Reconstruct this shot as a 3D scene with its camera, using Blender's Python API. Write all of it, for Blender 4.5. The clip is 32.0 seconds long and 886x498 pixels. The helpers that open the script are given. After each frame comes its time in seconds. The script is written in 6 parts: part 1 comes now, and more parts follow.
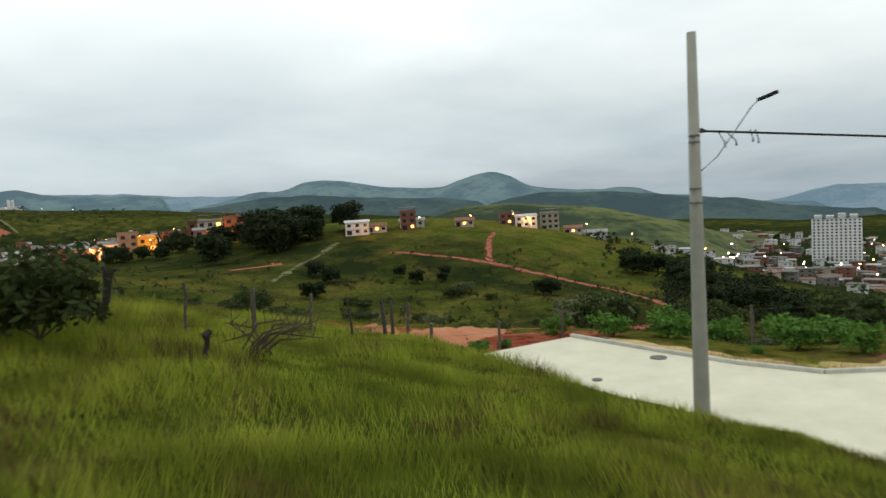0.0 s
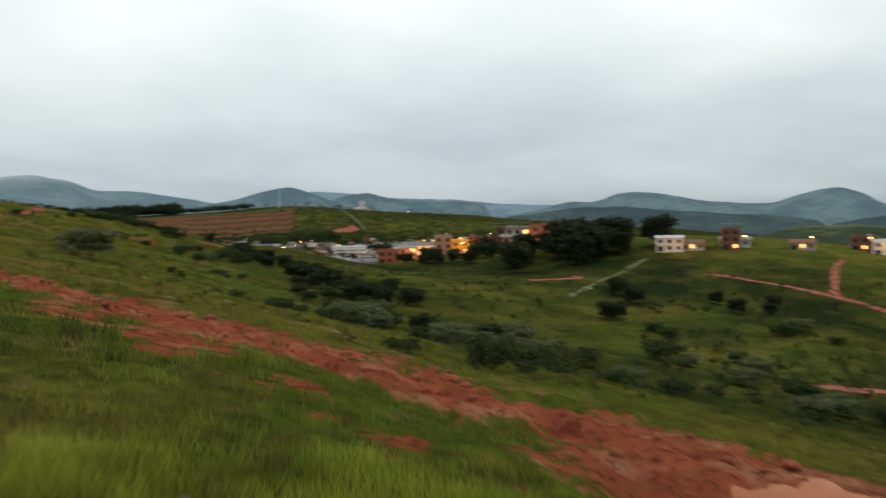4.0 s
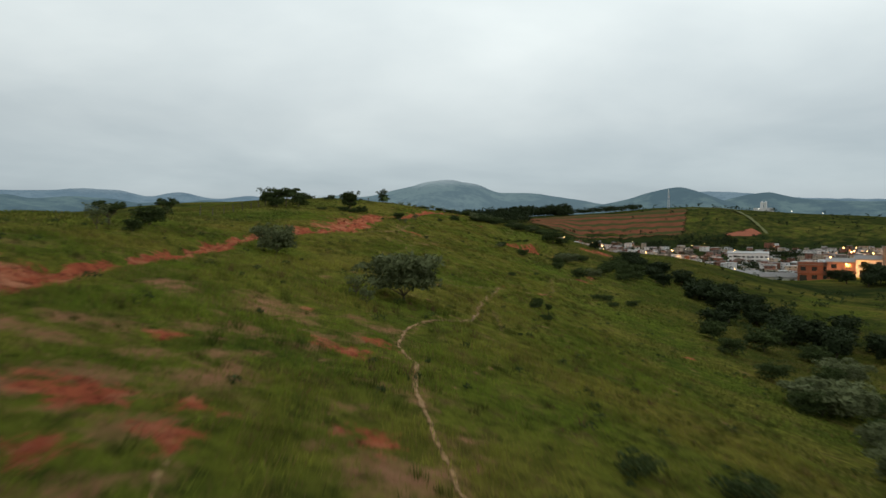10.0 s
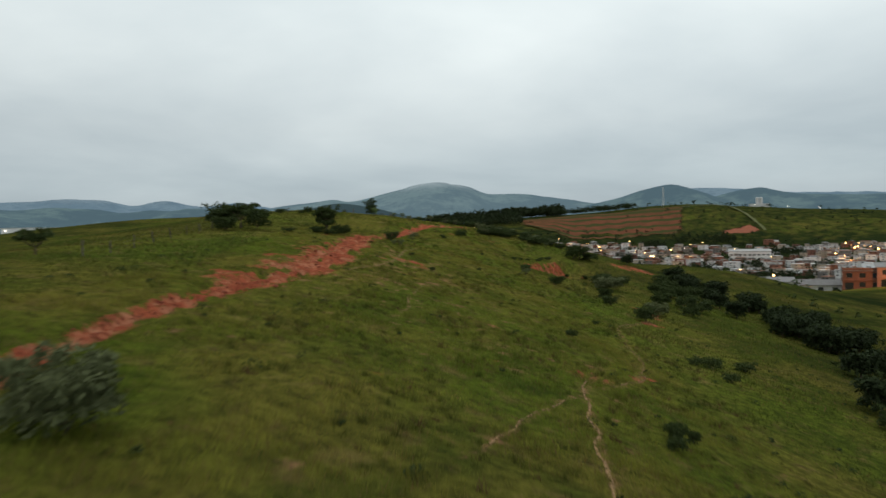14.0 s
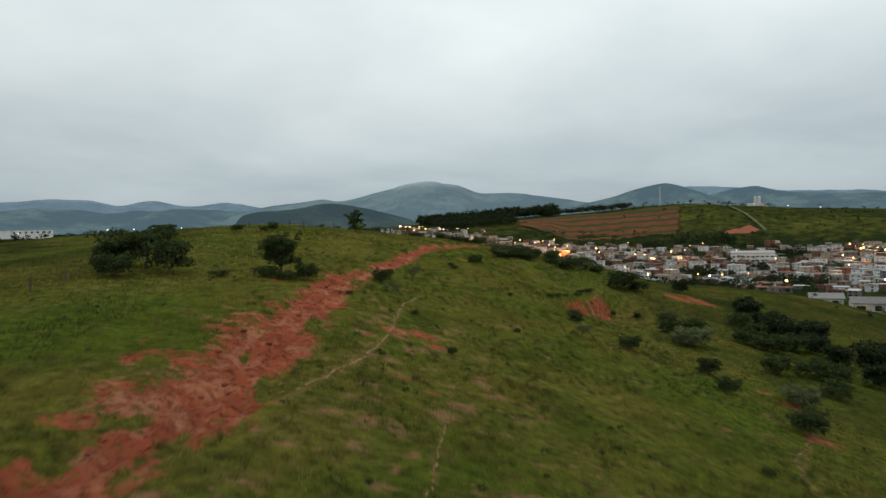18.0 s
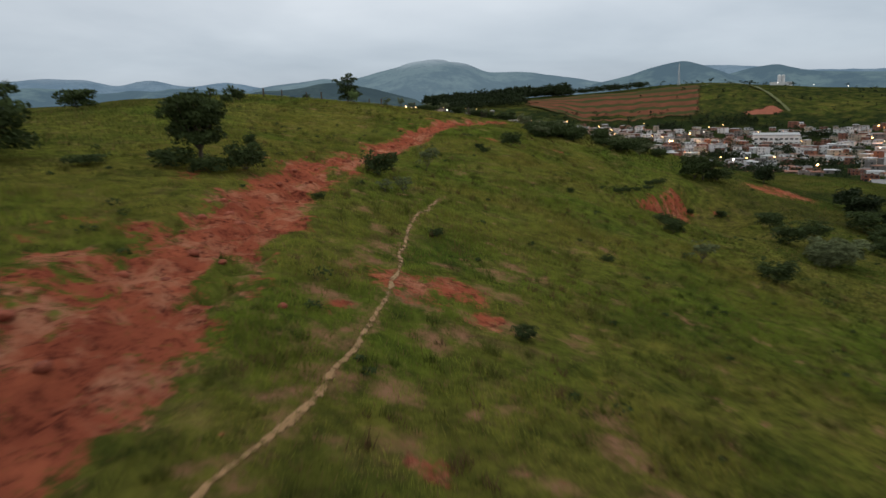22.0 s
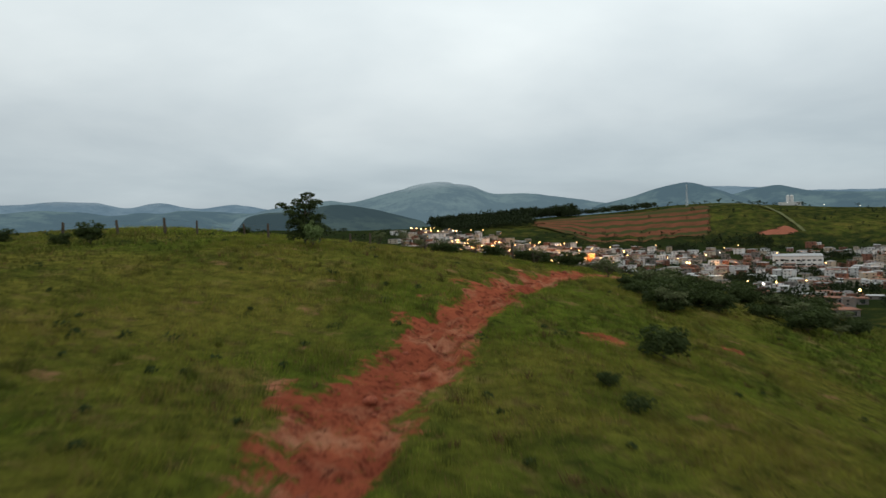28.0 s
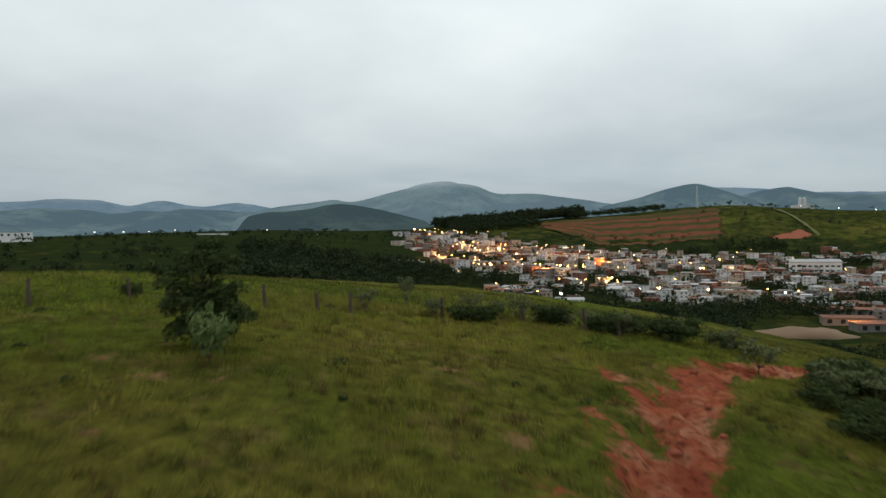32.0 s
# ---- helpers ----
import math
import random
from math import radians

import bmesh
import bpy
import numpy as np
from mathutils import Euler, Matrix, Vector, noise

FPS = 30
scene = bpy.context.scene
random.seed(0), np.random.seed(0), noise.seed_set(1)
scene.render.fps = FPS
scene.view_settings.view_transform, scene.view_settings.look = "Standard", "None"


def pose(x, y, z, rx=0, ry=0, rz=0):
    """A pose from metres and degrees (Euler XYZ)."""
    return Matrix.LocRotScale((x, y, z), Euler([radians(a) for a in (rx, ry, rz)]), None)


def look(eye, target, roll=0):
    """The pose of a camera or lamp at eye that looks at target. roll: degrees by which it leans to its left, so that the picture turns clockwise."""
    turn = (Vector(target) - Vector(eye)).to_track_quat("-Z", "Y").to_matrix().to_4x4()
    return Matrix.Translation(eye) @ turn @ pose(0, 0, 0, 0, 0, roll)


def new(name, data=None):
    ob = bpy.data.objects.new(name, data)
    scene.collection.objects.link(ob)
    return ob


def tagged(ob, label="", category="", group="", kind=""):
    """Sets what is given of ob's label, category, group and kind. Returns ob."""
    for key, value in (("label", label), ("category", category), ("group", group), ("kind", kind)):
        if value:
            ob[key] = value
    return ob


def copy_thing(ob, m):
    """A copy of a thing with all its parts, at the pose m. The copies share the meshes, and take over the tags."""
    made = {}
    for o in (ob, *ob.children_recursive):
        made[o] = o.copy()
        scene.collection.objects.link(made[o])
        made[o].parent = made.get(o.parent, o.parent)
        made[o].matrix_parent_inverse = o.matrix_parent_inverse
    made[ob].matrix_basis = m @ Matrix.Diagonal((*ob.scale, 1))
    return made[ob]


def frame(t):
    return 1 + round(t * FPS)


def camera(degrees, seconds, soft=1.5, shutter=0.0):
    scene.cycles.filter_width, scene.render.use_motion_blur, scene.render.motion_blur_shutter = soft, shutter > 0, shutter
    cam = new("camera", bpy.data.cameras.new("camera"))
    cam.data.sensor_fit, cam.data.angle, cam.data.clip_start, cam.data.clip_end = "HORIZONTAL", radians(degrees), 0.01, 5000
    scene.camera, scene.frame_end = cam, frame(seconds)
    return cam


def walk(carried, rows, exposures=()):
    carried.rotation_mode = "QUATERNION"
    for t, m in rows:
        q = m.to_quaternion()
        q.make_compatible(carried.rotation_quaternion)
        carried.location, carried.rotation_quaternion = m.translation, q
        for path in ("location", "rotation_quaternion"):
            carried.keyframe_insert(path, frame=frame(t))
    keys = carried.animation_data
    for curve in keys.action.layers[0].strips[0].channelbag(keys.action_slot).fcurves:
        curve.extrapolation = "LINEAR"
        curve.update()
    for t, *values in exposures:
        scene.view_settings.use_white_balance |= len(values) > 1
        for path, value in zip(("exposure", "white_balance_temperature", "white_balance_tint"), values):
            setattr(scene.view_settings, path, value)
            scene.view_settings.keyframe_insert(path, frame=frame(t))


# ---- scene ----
# ---- path ----
cam = camera(66.15, 32.0, soft=1.5, shutter=1.0)
PATH = [
    (0.0, pose(-0.00, 0.00, 0.00, 85.59, 3.31, -57.66)),
    (0.5, pose(1.01, 0.71, 0.02, 85.62, 3.10, -57.13)),
    (1.0, pose(2.13, 1.48, 0.03, 85.78, 2.87, -55.64)),
    (1.5, pose(3.30, 2.30, 0.06, 86.08, 2.66, -52.54)),
    (2.0, pose(4.44, 3.15, 0.07, 86.35, 2.45, -49.32)),
    (2.5, pose(5.84, 4.18, 0.03, 86.64, 2.19, -46.30)),
    (3.0, pose(7.35, 5.26, -0.00, 86.85, 1.83, -41.78)),
    (3.5, pose(8.92, 6.46, -0.01, 87.13, 1.38, -36.83)),
    (4.0, pose(10.48, 7.85, 0.02, 87.43, 0.87, -31.79)),
    (4.5, pose(11.98, 9.49, 0.09, 87.66, 0.31, -26.30)),
    (5.0, pose(13.37, 11.44, 0.22, 87.78, -0.30, -19.27)),
    (5.5, pose(14.70, 13.38, 0.36, 87.86, -0.86, -9.87)),
    (6.0, pose(15.88, 15.11, 0.49, 87.89, -1.25, -2.40)),
    (6.5, pose(16.78, 16.90, 0.61, 87.85, -1.36, -0.06)),
    (7.0, pose(17.45, 19.09, 0.73, 87.71, -1.21, -0.11)),
    (7.5, pose(17.96, 21.62, 0.79, 87.64, -0.92, -0.12)),
    (8.0, pose(18.28, 24.53, 0.86, 87.56, -0.63, -0.09)),
    (8.5, pose(18.42, 27.73, 0.92, 87.61, -0.39, -0.10)),
    (9.0, pose(18.42, 31.20, 1.04, 87.66, -0.18, -0.09)),
    (9.5, pose(18.30, 34.90, 1.26, 87.70, 0.01, -0.11)),
    (10.0, pose(18.18, 38.91, 1.39, 87.77, 0.19, -0.08)),
    (10.5, pose(18.00, 42.85, 1.65, 87.79, 0.36, -0.05)),
    (11.0, pose(17.74, 46.78, 2.21, 87.85, 0.55, -0.05)),
    (11.5, pose(17.40, 50.80, 2.84, 87.90, 0.76, -0.02)),
    (12.0, pose(17.08, 54.73, 3.31, 87.91, 0.97, 0.00)),
    (12.5, pose(16.76, 58.61, 3.68, 87.92, 1.15, 0.09)),
    (13.0, pose(16.39, 62.48, 3.92, 87.98, 1.32, 0.13)),
    (13.5, pose(16.05, 66.36, 4.00, 88.02, 1.45, 0.16)),
    (14.0, pose(15.61, 70.40, 4.13, 87.94, 1.56, -0.99)),
    (14.5, pose(15.27, 74.63, 4.24, 87.82, 1.68, -2.21)),
    (15.0, pose(14.99, 78.95, 4.28, 87.77, 1.76, -2.43)),
    (15.5, pose(14.76, 83.33, 4.35, 87.74, 1.81, -2.33)),
    (16.0, pose(14.56, 87.70, 4.54, 87.72, 1.83, -2.13)),
    (16.5, pose(14.38, 92.04, 4.96, 87.71, 1.83, -1.97)),
    (17.0, pose(14.21, 96.29, 5.70, 87.77, 1.81, -1.88)),
    (17.5, pose(14.00, 100.07, 6.76, 87.81, 1.77, -1.84)),
    (18.0, pose(13.81, 103.52, 7.66, 87.81, 1.72, -1.78)),
    (18.5, pose(13.56, 106.74, 7.85, 85.07, 1.68, -1.72)),
    (19.0, pose(13.40, 109.56, 7.94, 79.21, 1.63, -1.48)),
    (19.5, pose(13.35, 112.38, 8.10, 77.97, 1.64, -1.39)),
    (20.0, pose(13.31, 115.39, 8.12, 78.02, 1.70, -1.31)),
    (20.5, pose(13.18, 118.58, 8.13, 78.07, 1.77, -1.29)),
    (21.0, pose(13.03, 121.95, 7.79, 78.07, 1.79, -1.28)),
    (21.5, pose(12.92, 125.26, 6.91, 78.02, 1.75, -1.28)),
    (22.0, pose(12.80, 128.95, 6.05, 78.01, 1.71, -1.26)),
    (22.5, pose(12.75, 132.63, 5.32, 77.99, 1.69, -1.20)),
    (23.0, pose(12.65, 136.54, 4.69, 77.98, 1.68, -1.15)),
    (23.5, pose(12.54, 140.39, 4.68, 79.89, 1.62, -1.10)),
    (24.0, pose(12.51, 144.01, 4.70, 85.94, 1.59, -1.07)),
    (24.5, pose(12.43, 147.32, 4.76, 87.85, 1.56, -1.10)),
    (25.0, pose(12.37, 150.51, 4.83, 87.82, 1.60, -1.08)),
    (25.5, pose(12.29, 153.65, 5.14, 87.85, 1.69, -1.07)),
    (26.0, pose(12.15, 157.10, 5.54, 87.93, 1.78, -0.94)),
    (26.5, pose(11.98, 160.71, 6.02, 87.95, 1.86, -0.85)),
    (27.0, pose(11.80, 164.30, 6.55, 87.96, 1.92, -0.88)),
    (27.5, pose(11.65, 167.72, 7.12, 88.01, 1.94, -0.97)),
    (28.0, pose(11.56, 170.79, 7.71, 87.97, 1.92, -0.90)),
    (28.5, pose(11.46, 173.97, 7.91, 87.90, 1.88, -0.88)),
    (29.0, pose(11.34, 177.22, 8.13, 87.87, 1.85, -0.86)),
    (29.5, pose(11.21, 180.51, 8.29, 87.92, 1.82, -0.80)),
    (30.0, pose(11.09, 183.75, 8.40, 87.86, 1.74, -0.72)),
    (30.5, pose(10.97, 186.97, 8.61, 87.93, 1.62, -0.66)),
    (31.0, pose(10.83, 190.06, 9.33, 87.89, 1.51, -0.62)),
    (31.5, pose(10.71, 192.98, 10.02, 87.89, 1.48, -0.62)),
    (32.0, pose(10.59, 195.68, 10.60, 87.91, 1.50, -0.62)),
]
walk(cam, PATH, [(0, 0.3, 6750, 10), (2.5, 0.22, 6750, 10), (4.5, 0.10, 6750, 10), (6.5, 0.01, 6700, 9), (14, -0.03, 6600, 9), (18, -0.04, 6600, 9), (19.5, 0.0, 6450, 14), (22, 0.05, 6400, 15), (24, 0.08, 6400, 14),
                 (25, 0.07, 6450, 12), (27.5, 0.0, 6550, 10), (32, -0.03, 6600, 10)])
# ---- end path ----

# ---- light ----
world = bpy.data.worlds.new("overcast_dusk")
scene.world = world
world.use_nodes = True
wn, wl = world.node_tree.nodes, world.node_tree.links
wn.clear()


def wnode(kind, **values):
    n = wn.new(kind)
    for k, v in values.items():
        n.inputs[k].default_value = v
    return n


w_out, w_bg, w_co, w_sep = wnode("ShaderNodeOutputWorld"), wnode("ShaderNodeBackground"), wnode("ShaderNodeTexCoord"), wnode("ShaderNodeSeparateXYZ")
wl.new(w_co.outputs["Generated"], w_sep.inputs[0])
w_den = wnode("ShaderNodeMath")
w_den.operation = "ADD"
w_den.inputs[1].default_value = 0.17
wl.new(w_sep.outputs["Z"], w_den.inputs[0])
w_flat = wnode("ShaderNodeCombineXYZ")
for axis in "XY":
    w_div = wnode("ShaderNodeMath")
    w_div.operation = "DIVIDE"
    wl.new(w_sep.outputs[axis], w_div.inputs[0])
    wl.new(w_den.outputs[0], w_div.inputs[1])
    wl.new(w_div.outputs[0], w_flat.inputs[axis])
w_cloud = wnode("ShaderNodeTexNoise", Scale=0.55, Detail=6.0, Roughness=0.5, Distortion=0.25)
wl.new(w_flat.outputs[0], w_cloud.inputs["Vector"])
w_shade = wnode("ShaderNodeValToRGB")
w_shade.color_ramp.elements[0].position, w_shade.color_ramp.elements[0].color = 0.3, (0.70, 0.73, 0.76, 1)
w_shade.color_ramp.elements[1].position, w_shade.color_ramp.elements[1].color = 0.66, (1.06, 1.05, 1.04, 1)
wl.new(w_cloud.outputs["Fac"], w_shade.inputs[0])
w_high = wnode("ShaderNodeValToRGB")
ramp = w_high.color_ramp
ramp.elements[0].position, ramp.elements[0].color = 0.0, (0.30, 0.36, 0.41, 1)
ramp.elements[1].position, ramp.elements[1].color = 1.0, (0.86, 0.93, 0.95, 1)
for p, c in ((0.06, (0.44, 0.51, 0.55, 1)), (0.14, (0.58, 0.64, 0.66, 1)), (0.3, (0.78, 0.85, 0.86, 1))):
    e = ramp.elements.new(p)
    e.color = c
wl.new(w_sep.outputs["Z"], w_high.inputs[0])
w_mix = wnode("ShaderNodeMix")
w_mix.data_type, w_mix.blend_type = "RGBA", "MULTIPLY"
w_mix.inputs[0].default_value = 1.0
wl.new(w_high.outputs[0], w_mix.inputs[6])
wl.new(w_shade.outputs[0], w_mix.inputs[7])
w_sky = wnode("ShaderNodeTexSky")
w_sky.sky_type, w_sky.sun_disc, w_sky.sun_elevation, w_sky.sun_rotation = "NISHITA", False, radians(35), radians(200)
w_add = wnode("ShaderNodeMix")
w_add.data_type, w_add.blend_type = "RGBA", "ADD"
w_add.inputs[0].default_value = 0.006
wl.new(w_mix.outputs[2], w_add.inputs[6])
wl.new(w_sky.outputs[0], w_add.inputs[7])
wl.new(w_add.outputs[2], w_bg.inputs[0])
w_dawn = wnode("ShaderNodeVectorMath")
w_dawn.operation = "DOT_PRODUCT"
w_dawn.inputs[1].default_value = (0.42, 0.91, 0.0)
wl.new(w_co.outputs["Generated"], w_dawn.inputs[0])
w_side = wnode("ShaderNodeMath")
w_side.operation = "MULTIPLY_ADD"
w_side.inputs[1].default_value, w_side.inputs[2].default_value = 0.17, 0.98
wl.new(w_dawn.outputs["Value"], w_side.inputs[0])
wl.new(w_side.outputs[0], w_bg.inputs[1])
wl.new(w_bg.outputs[0], w_out.inputs[0])

sun = new("sun", bpy.data.lights.new("sun", "SUN"))
sun.data.energy, sun.data.angle, sun.data.color = 0.35, radians(40), (1.0, 0.98, 0.94)
sun.matrix_world = look((0, 0, 500), (-60, 90, 0))

# ---- materials ----


def material(name):
    m = bpy.data.materials.new(name)
    m.use_nodes = True
    n, l = m.node_tree.nodes, m.node_tree.links
    return m, n, l, n["Principled BSDF"]


def mixer(n, l, fac, a, c, blend="MIX"):
    """A colour mix; fac, a and c are sockets or values."""
    x = n.new("ShaderNodeMix")
    x.data_type, x.blend_type = "RGBA", blend
    for k, v in ((0, fac), (6, a), (7, c)):
        if hasattr(v, "is_linked"):
            l.new(v, x.inputs[k])
        else:
            x.inputs[k].default_value = v if k == 0 else (*v, 1)
    return x.outputs[2]


def noise_at(n, l, scale, detail=4.0, rough=0.55, low=0.35, high=0.65, squeeze=None):
    co = n.new("ShaderNodeTexCoord").outputs["Object"]
    if squeeze:
        mp = n.new("ShaderNodeMapping")
        mp.inputs["Scale"].default_value = squeeze
        l.new(co, mp.inputs[0])
        co = mp.outputs[0]
    t = n.new("ShaderNodeTexNoise")
    t.inputs["Scale"].default_value, t.inputs["Detail"].default_value, t.inputs["Roughness"].default_value = scale, detail, rough
    l.new(co, t.inputs["Vector"])
    r = n.new("ShaderNodeMapRange")
    r.inputs[1].default_value, r.inputs[2].default_value = low, high
    l.new(t.outputs["Fac"], r.inputs[0])
    return r.outputs[0]


def bumped(n, l, bsdf, height, strength, distance):
    b = n.new("ShaderNodeBump")
    b.inputs["Strength"].default_value, b.inputs["Distance"].default_value = strength, distance
    l.new(height, b.inputs["Height"])
    l.new(b.outputs[0], bsdf.inputs["Normal"])


def plain(name, colour, rough=0.8, second=None, scale=3.0, metal=0.0, bump=0.0, vary=0.0, specular=0.3):
    """A two-tone worn surface, with an optional spread of tone from object to object."""
    m, n, l, b = material(name)
    b.inputs["Roughness"].default_value, b.inputs["Metallic"].default_value = rough, metal
    b.inputs["Specular IOR Level"].default_value = specular
    second = second or tuple(c * 0.72 for c in colour)
    f = noise_at(n, l, scale, 6.0, 0.6, 0.3, 0.7)
    c = mixer(n, l, f, colour, second)
    if vary:
        rnd = n.new("ShaderNodeObjectInfo").outputs["Random"]
        h = n.new("ShaderNodeHueSaturation")
        r = n.new("ShaderNodeMapRange")
        r.inputs[3].default_value, r.inputs[4].default_value = 1 - vary, 1 + vary
        l.new(rnd, r.inputs[0])
        l.new(r.outputs[0], h.inputs["Value"])
        l.new(c, h.inputs["Color"])
        c = h.outputs[0]
    l.new(c, b.inputs["Base Color"])
    if bump:
        bumped(n, l, b, noise_at(n, l, scale * 9, 5.0, 0.6, 0.2, 0.8), 0.6, bump)
    return m


def turf(n, l):
    """The patchwork of pasture greens, the same for the soil and the blades on it."""
    lush, olive, dry, brown = (0.134, 0.172, 0.022), (0.210, 0.190, 0.036), (0.31, 0.215, 0.080), (0.115, 0.078, 0.032)
    c = mixer(n, l, noise_at(n, l, 0.06, 5.0, 0.6, 0.40, 0.60), lush, olive)
    c = mixer(n, l, noise_at(n, l, 0.17, 5.0, 0.6, 0.50, 0.80), c, (0.064, 0.100, 0.016))
    c = mixer(n, l, noise_at(n, l, 0.45, 7.0, 0.72, 0.54, 0.74), c, dry)
    return mixer(n, l, noise_at(n, l, 0.9, 6.0, 0.7, 0.56, 0.78), c, brown)


def ground_material():
    m, n, l, b = material("pasture_and_red_earth")
    b.inputs["Roughness"].default_value = 1.0
    b.inputs["Specular IOR Level"].default_value = 0.0
    dark = (0.020, 0.029, 0.010)
    green = mixer(n, l, noise_at(n, l, 1.4, 6.0, 0.7, 0.36, 0.75), turf(n, l), dark)
    scrub = n.new("ShaderNodeAttribute")
    scrub.attribute_name = "scrub"
    rank = n.new("ShaderNodeMath")
    rank.operation = "MULTIPLY_ADD"
    l.new(noise_at(n, l, 0.055, 8.0, 0.68, 0.30, 0.70), rank.inputs[0])
    rank.inputs[1].default_value = 0.8
    l.new(scrub.outputs["Fac"], rank.inputs[2])
    cover = n.new("ShaderNodeMapRange")
    cover.inputs[1].default_value, cover.inputs[2].default_value = 0.62, 1.15
    l.new(rank.outputs[0], cover.inputs[0])
    green = mixer(n, l, scrub.outputs["Fac"], green, mixer(n, l, 1.0, green, (0.62, 0.54, 0.72), "MULTIPLY"))
    green = mixer(n, l, cover.outputs[0], green, dark)
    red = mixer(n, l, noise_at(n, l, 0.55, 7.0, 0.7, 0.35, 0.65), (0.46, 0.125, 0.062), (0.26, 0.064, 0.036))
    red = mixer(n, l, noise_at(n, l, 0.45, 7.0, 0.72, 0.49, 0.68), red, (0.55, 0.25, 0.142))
    # Darkest red stands in for shade in the cracks, mixed by noise.
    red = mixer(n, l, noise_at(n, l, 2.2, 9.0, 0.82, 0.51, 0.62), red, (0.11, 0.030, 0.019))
    pale = mixer(n, l, noise_at(n, l, 1.2, 6.0, 0.7, 0.35, 0.7), (0.38, 0.20, 0.11), (0.27, 0.13, 0.07))

    def patch(name, spread_, low, high):
        at_ = n.new("ShaderNodeAttribute")
        at_.attribute_name = name
        wob = n.new("ShaderNodeMath")
        wob.operation = "MULTIPLY_ADD"
        l.new(noise_at(n, l, 1.9, 9.0, 0.8, 0.30, 0.70), wob.inputs[0])
        wob.inputs[1].default_value = spread_
        l.new(at_.outputs["Fac"], wob.inputs[2])
        e = n.new("ShaderNodeMapRange")
        e.inputs[1].default_value, e.inputs[2].default_value = low, high
        l.new(wob.outputs[0], e.inputs[0])
        return e.outputs[0]
    c = mixer(n, l, patch("worn", 0.9, 0.68, 1.25), green, pale)
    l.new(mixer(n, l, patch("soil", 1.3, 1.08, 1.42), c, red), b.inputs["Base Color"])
    bumped(n, l, b, noise_at(n, l, 4.0, 7.0, 0.75, 0.2, 0.8), 1.0, 0.16)
    return m


def blade_material(name, gain, tint=None):
    """Grass blades that take the turf's patchwork, paler at the tips, with shade painted on their feet."""
    m, n, l, b = material(name)
    b.inputs["Roughness"].default_value = 0.85
    b.inputs["Specular IOR Level"].default_value = 0.05
    c = turf(n, l)
    if tint:
        c = mixer(n, l, 0.6, c, tint)
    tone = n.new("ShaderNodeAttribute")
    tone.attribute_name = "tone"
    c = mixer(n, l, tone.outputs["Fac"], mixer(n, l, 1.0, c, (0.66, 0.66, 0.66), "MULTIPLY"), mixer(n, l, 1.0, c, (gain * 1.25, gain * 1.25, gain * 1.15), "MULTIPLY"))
    l.new(c, b.inputs["Base Color"])
    t = n.new("ShaderNodeBsdfTranslucent")
    l.new(c, t.inputs[0])
    x = n.new("ShaderNodeMixShader")
    x.inputs[0].default_value = 0.3
    l.new(b.outputs[0], x.inputs[1])
    l.new(t.outputs[0], x.inputs[2])
    l.new(x.outputs[0], n["Material Output"].inputs[0])
    return m


def foliage(name, top, under, trans=0.25):
    """Leaves: shade inside and below the clumps painted in by tone, which also differs from leaf to leaf; a little
    light through them.
    """
    m, n, l, b = material(name)
    b.inputs["Roughness"].default_value = 0.8
    b.inputs["Specular IOR Level"].default_value = 0.08
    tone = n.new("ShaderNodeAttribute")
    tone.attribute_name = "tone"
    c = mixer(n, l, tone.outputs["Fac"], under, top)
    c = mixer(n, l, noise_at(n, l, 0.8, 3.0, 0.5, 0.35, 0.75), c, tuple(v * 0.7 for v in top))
    l.new(c, b.inputs["Base Color"])
    t = n.new("ShaderNodeBsdfTranslucent")
    l.new(c, t.inputs[0])
    x = n.new("ShaderNodeMixShader")
    x.inputs[0].default_value = trans
    l.new(b.outputs[0], x.inputs[1])
    l.new(t.outputs[0], x.inputs[2])
    l.new(x.outputs[0], n["Material Output"].inputs[0])
    return m


def glow(name, colour, strength):
    m, n, l, b = material(name)
    b.inputs["Base Color"].default_value = (*colour, 1)
    b.inputs["Emission Color"].default_value = (*colour, 1)
    b.inputs["Emission Strength"].default_value = strength
    return m


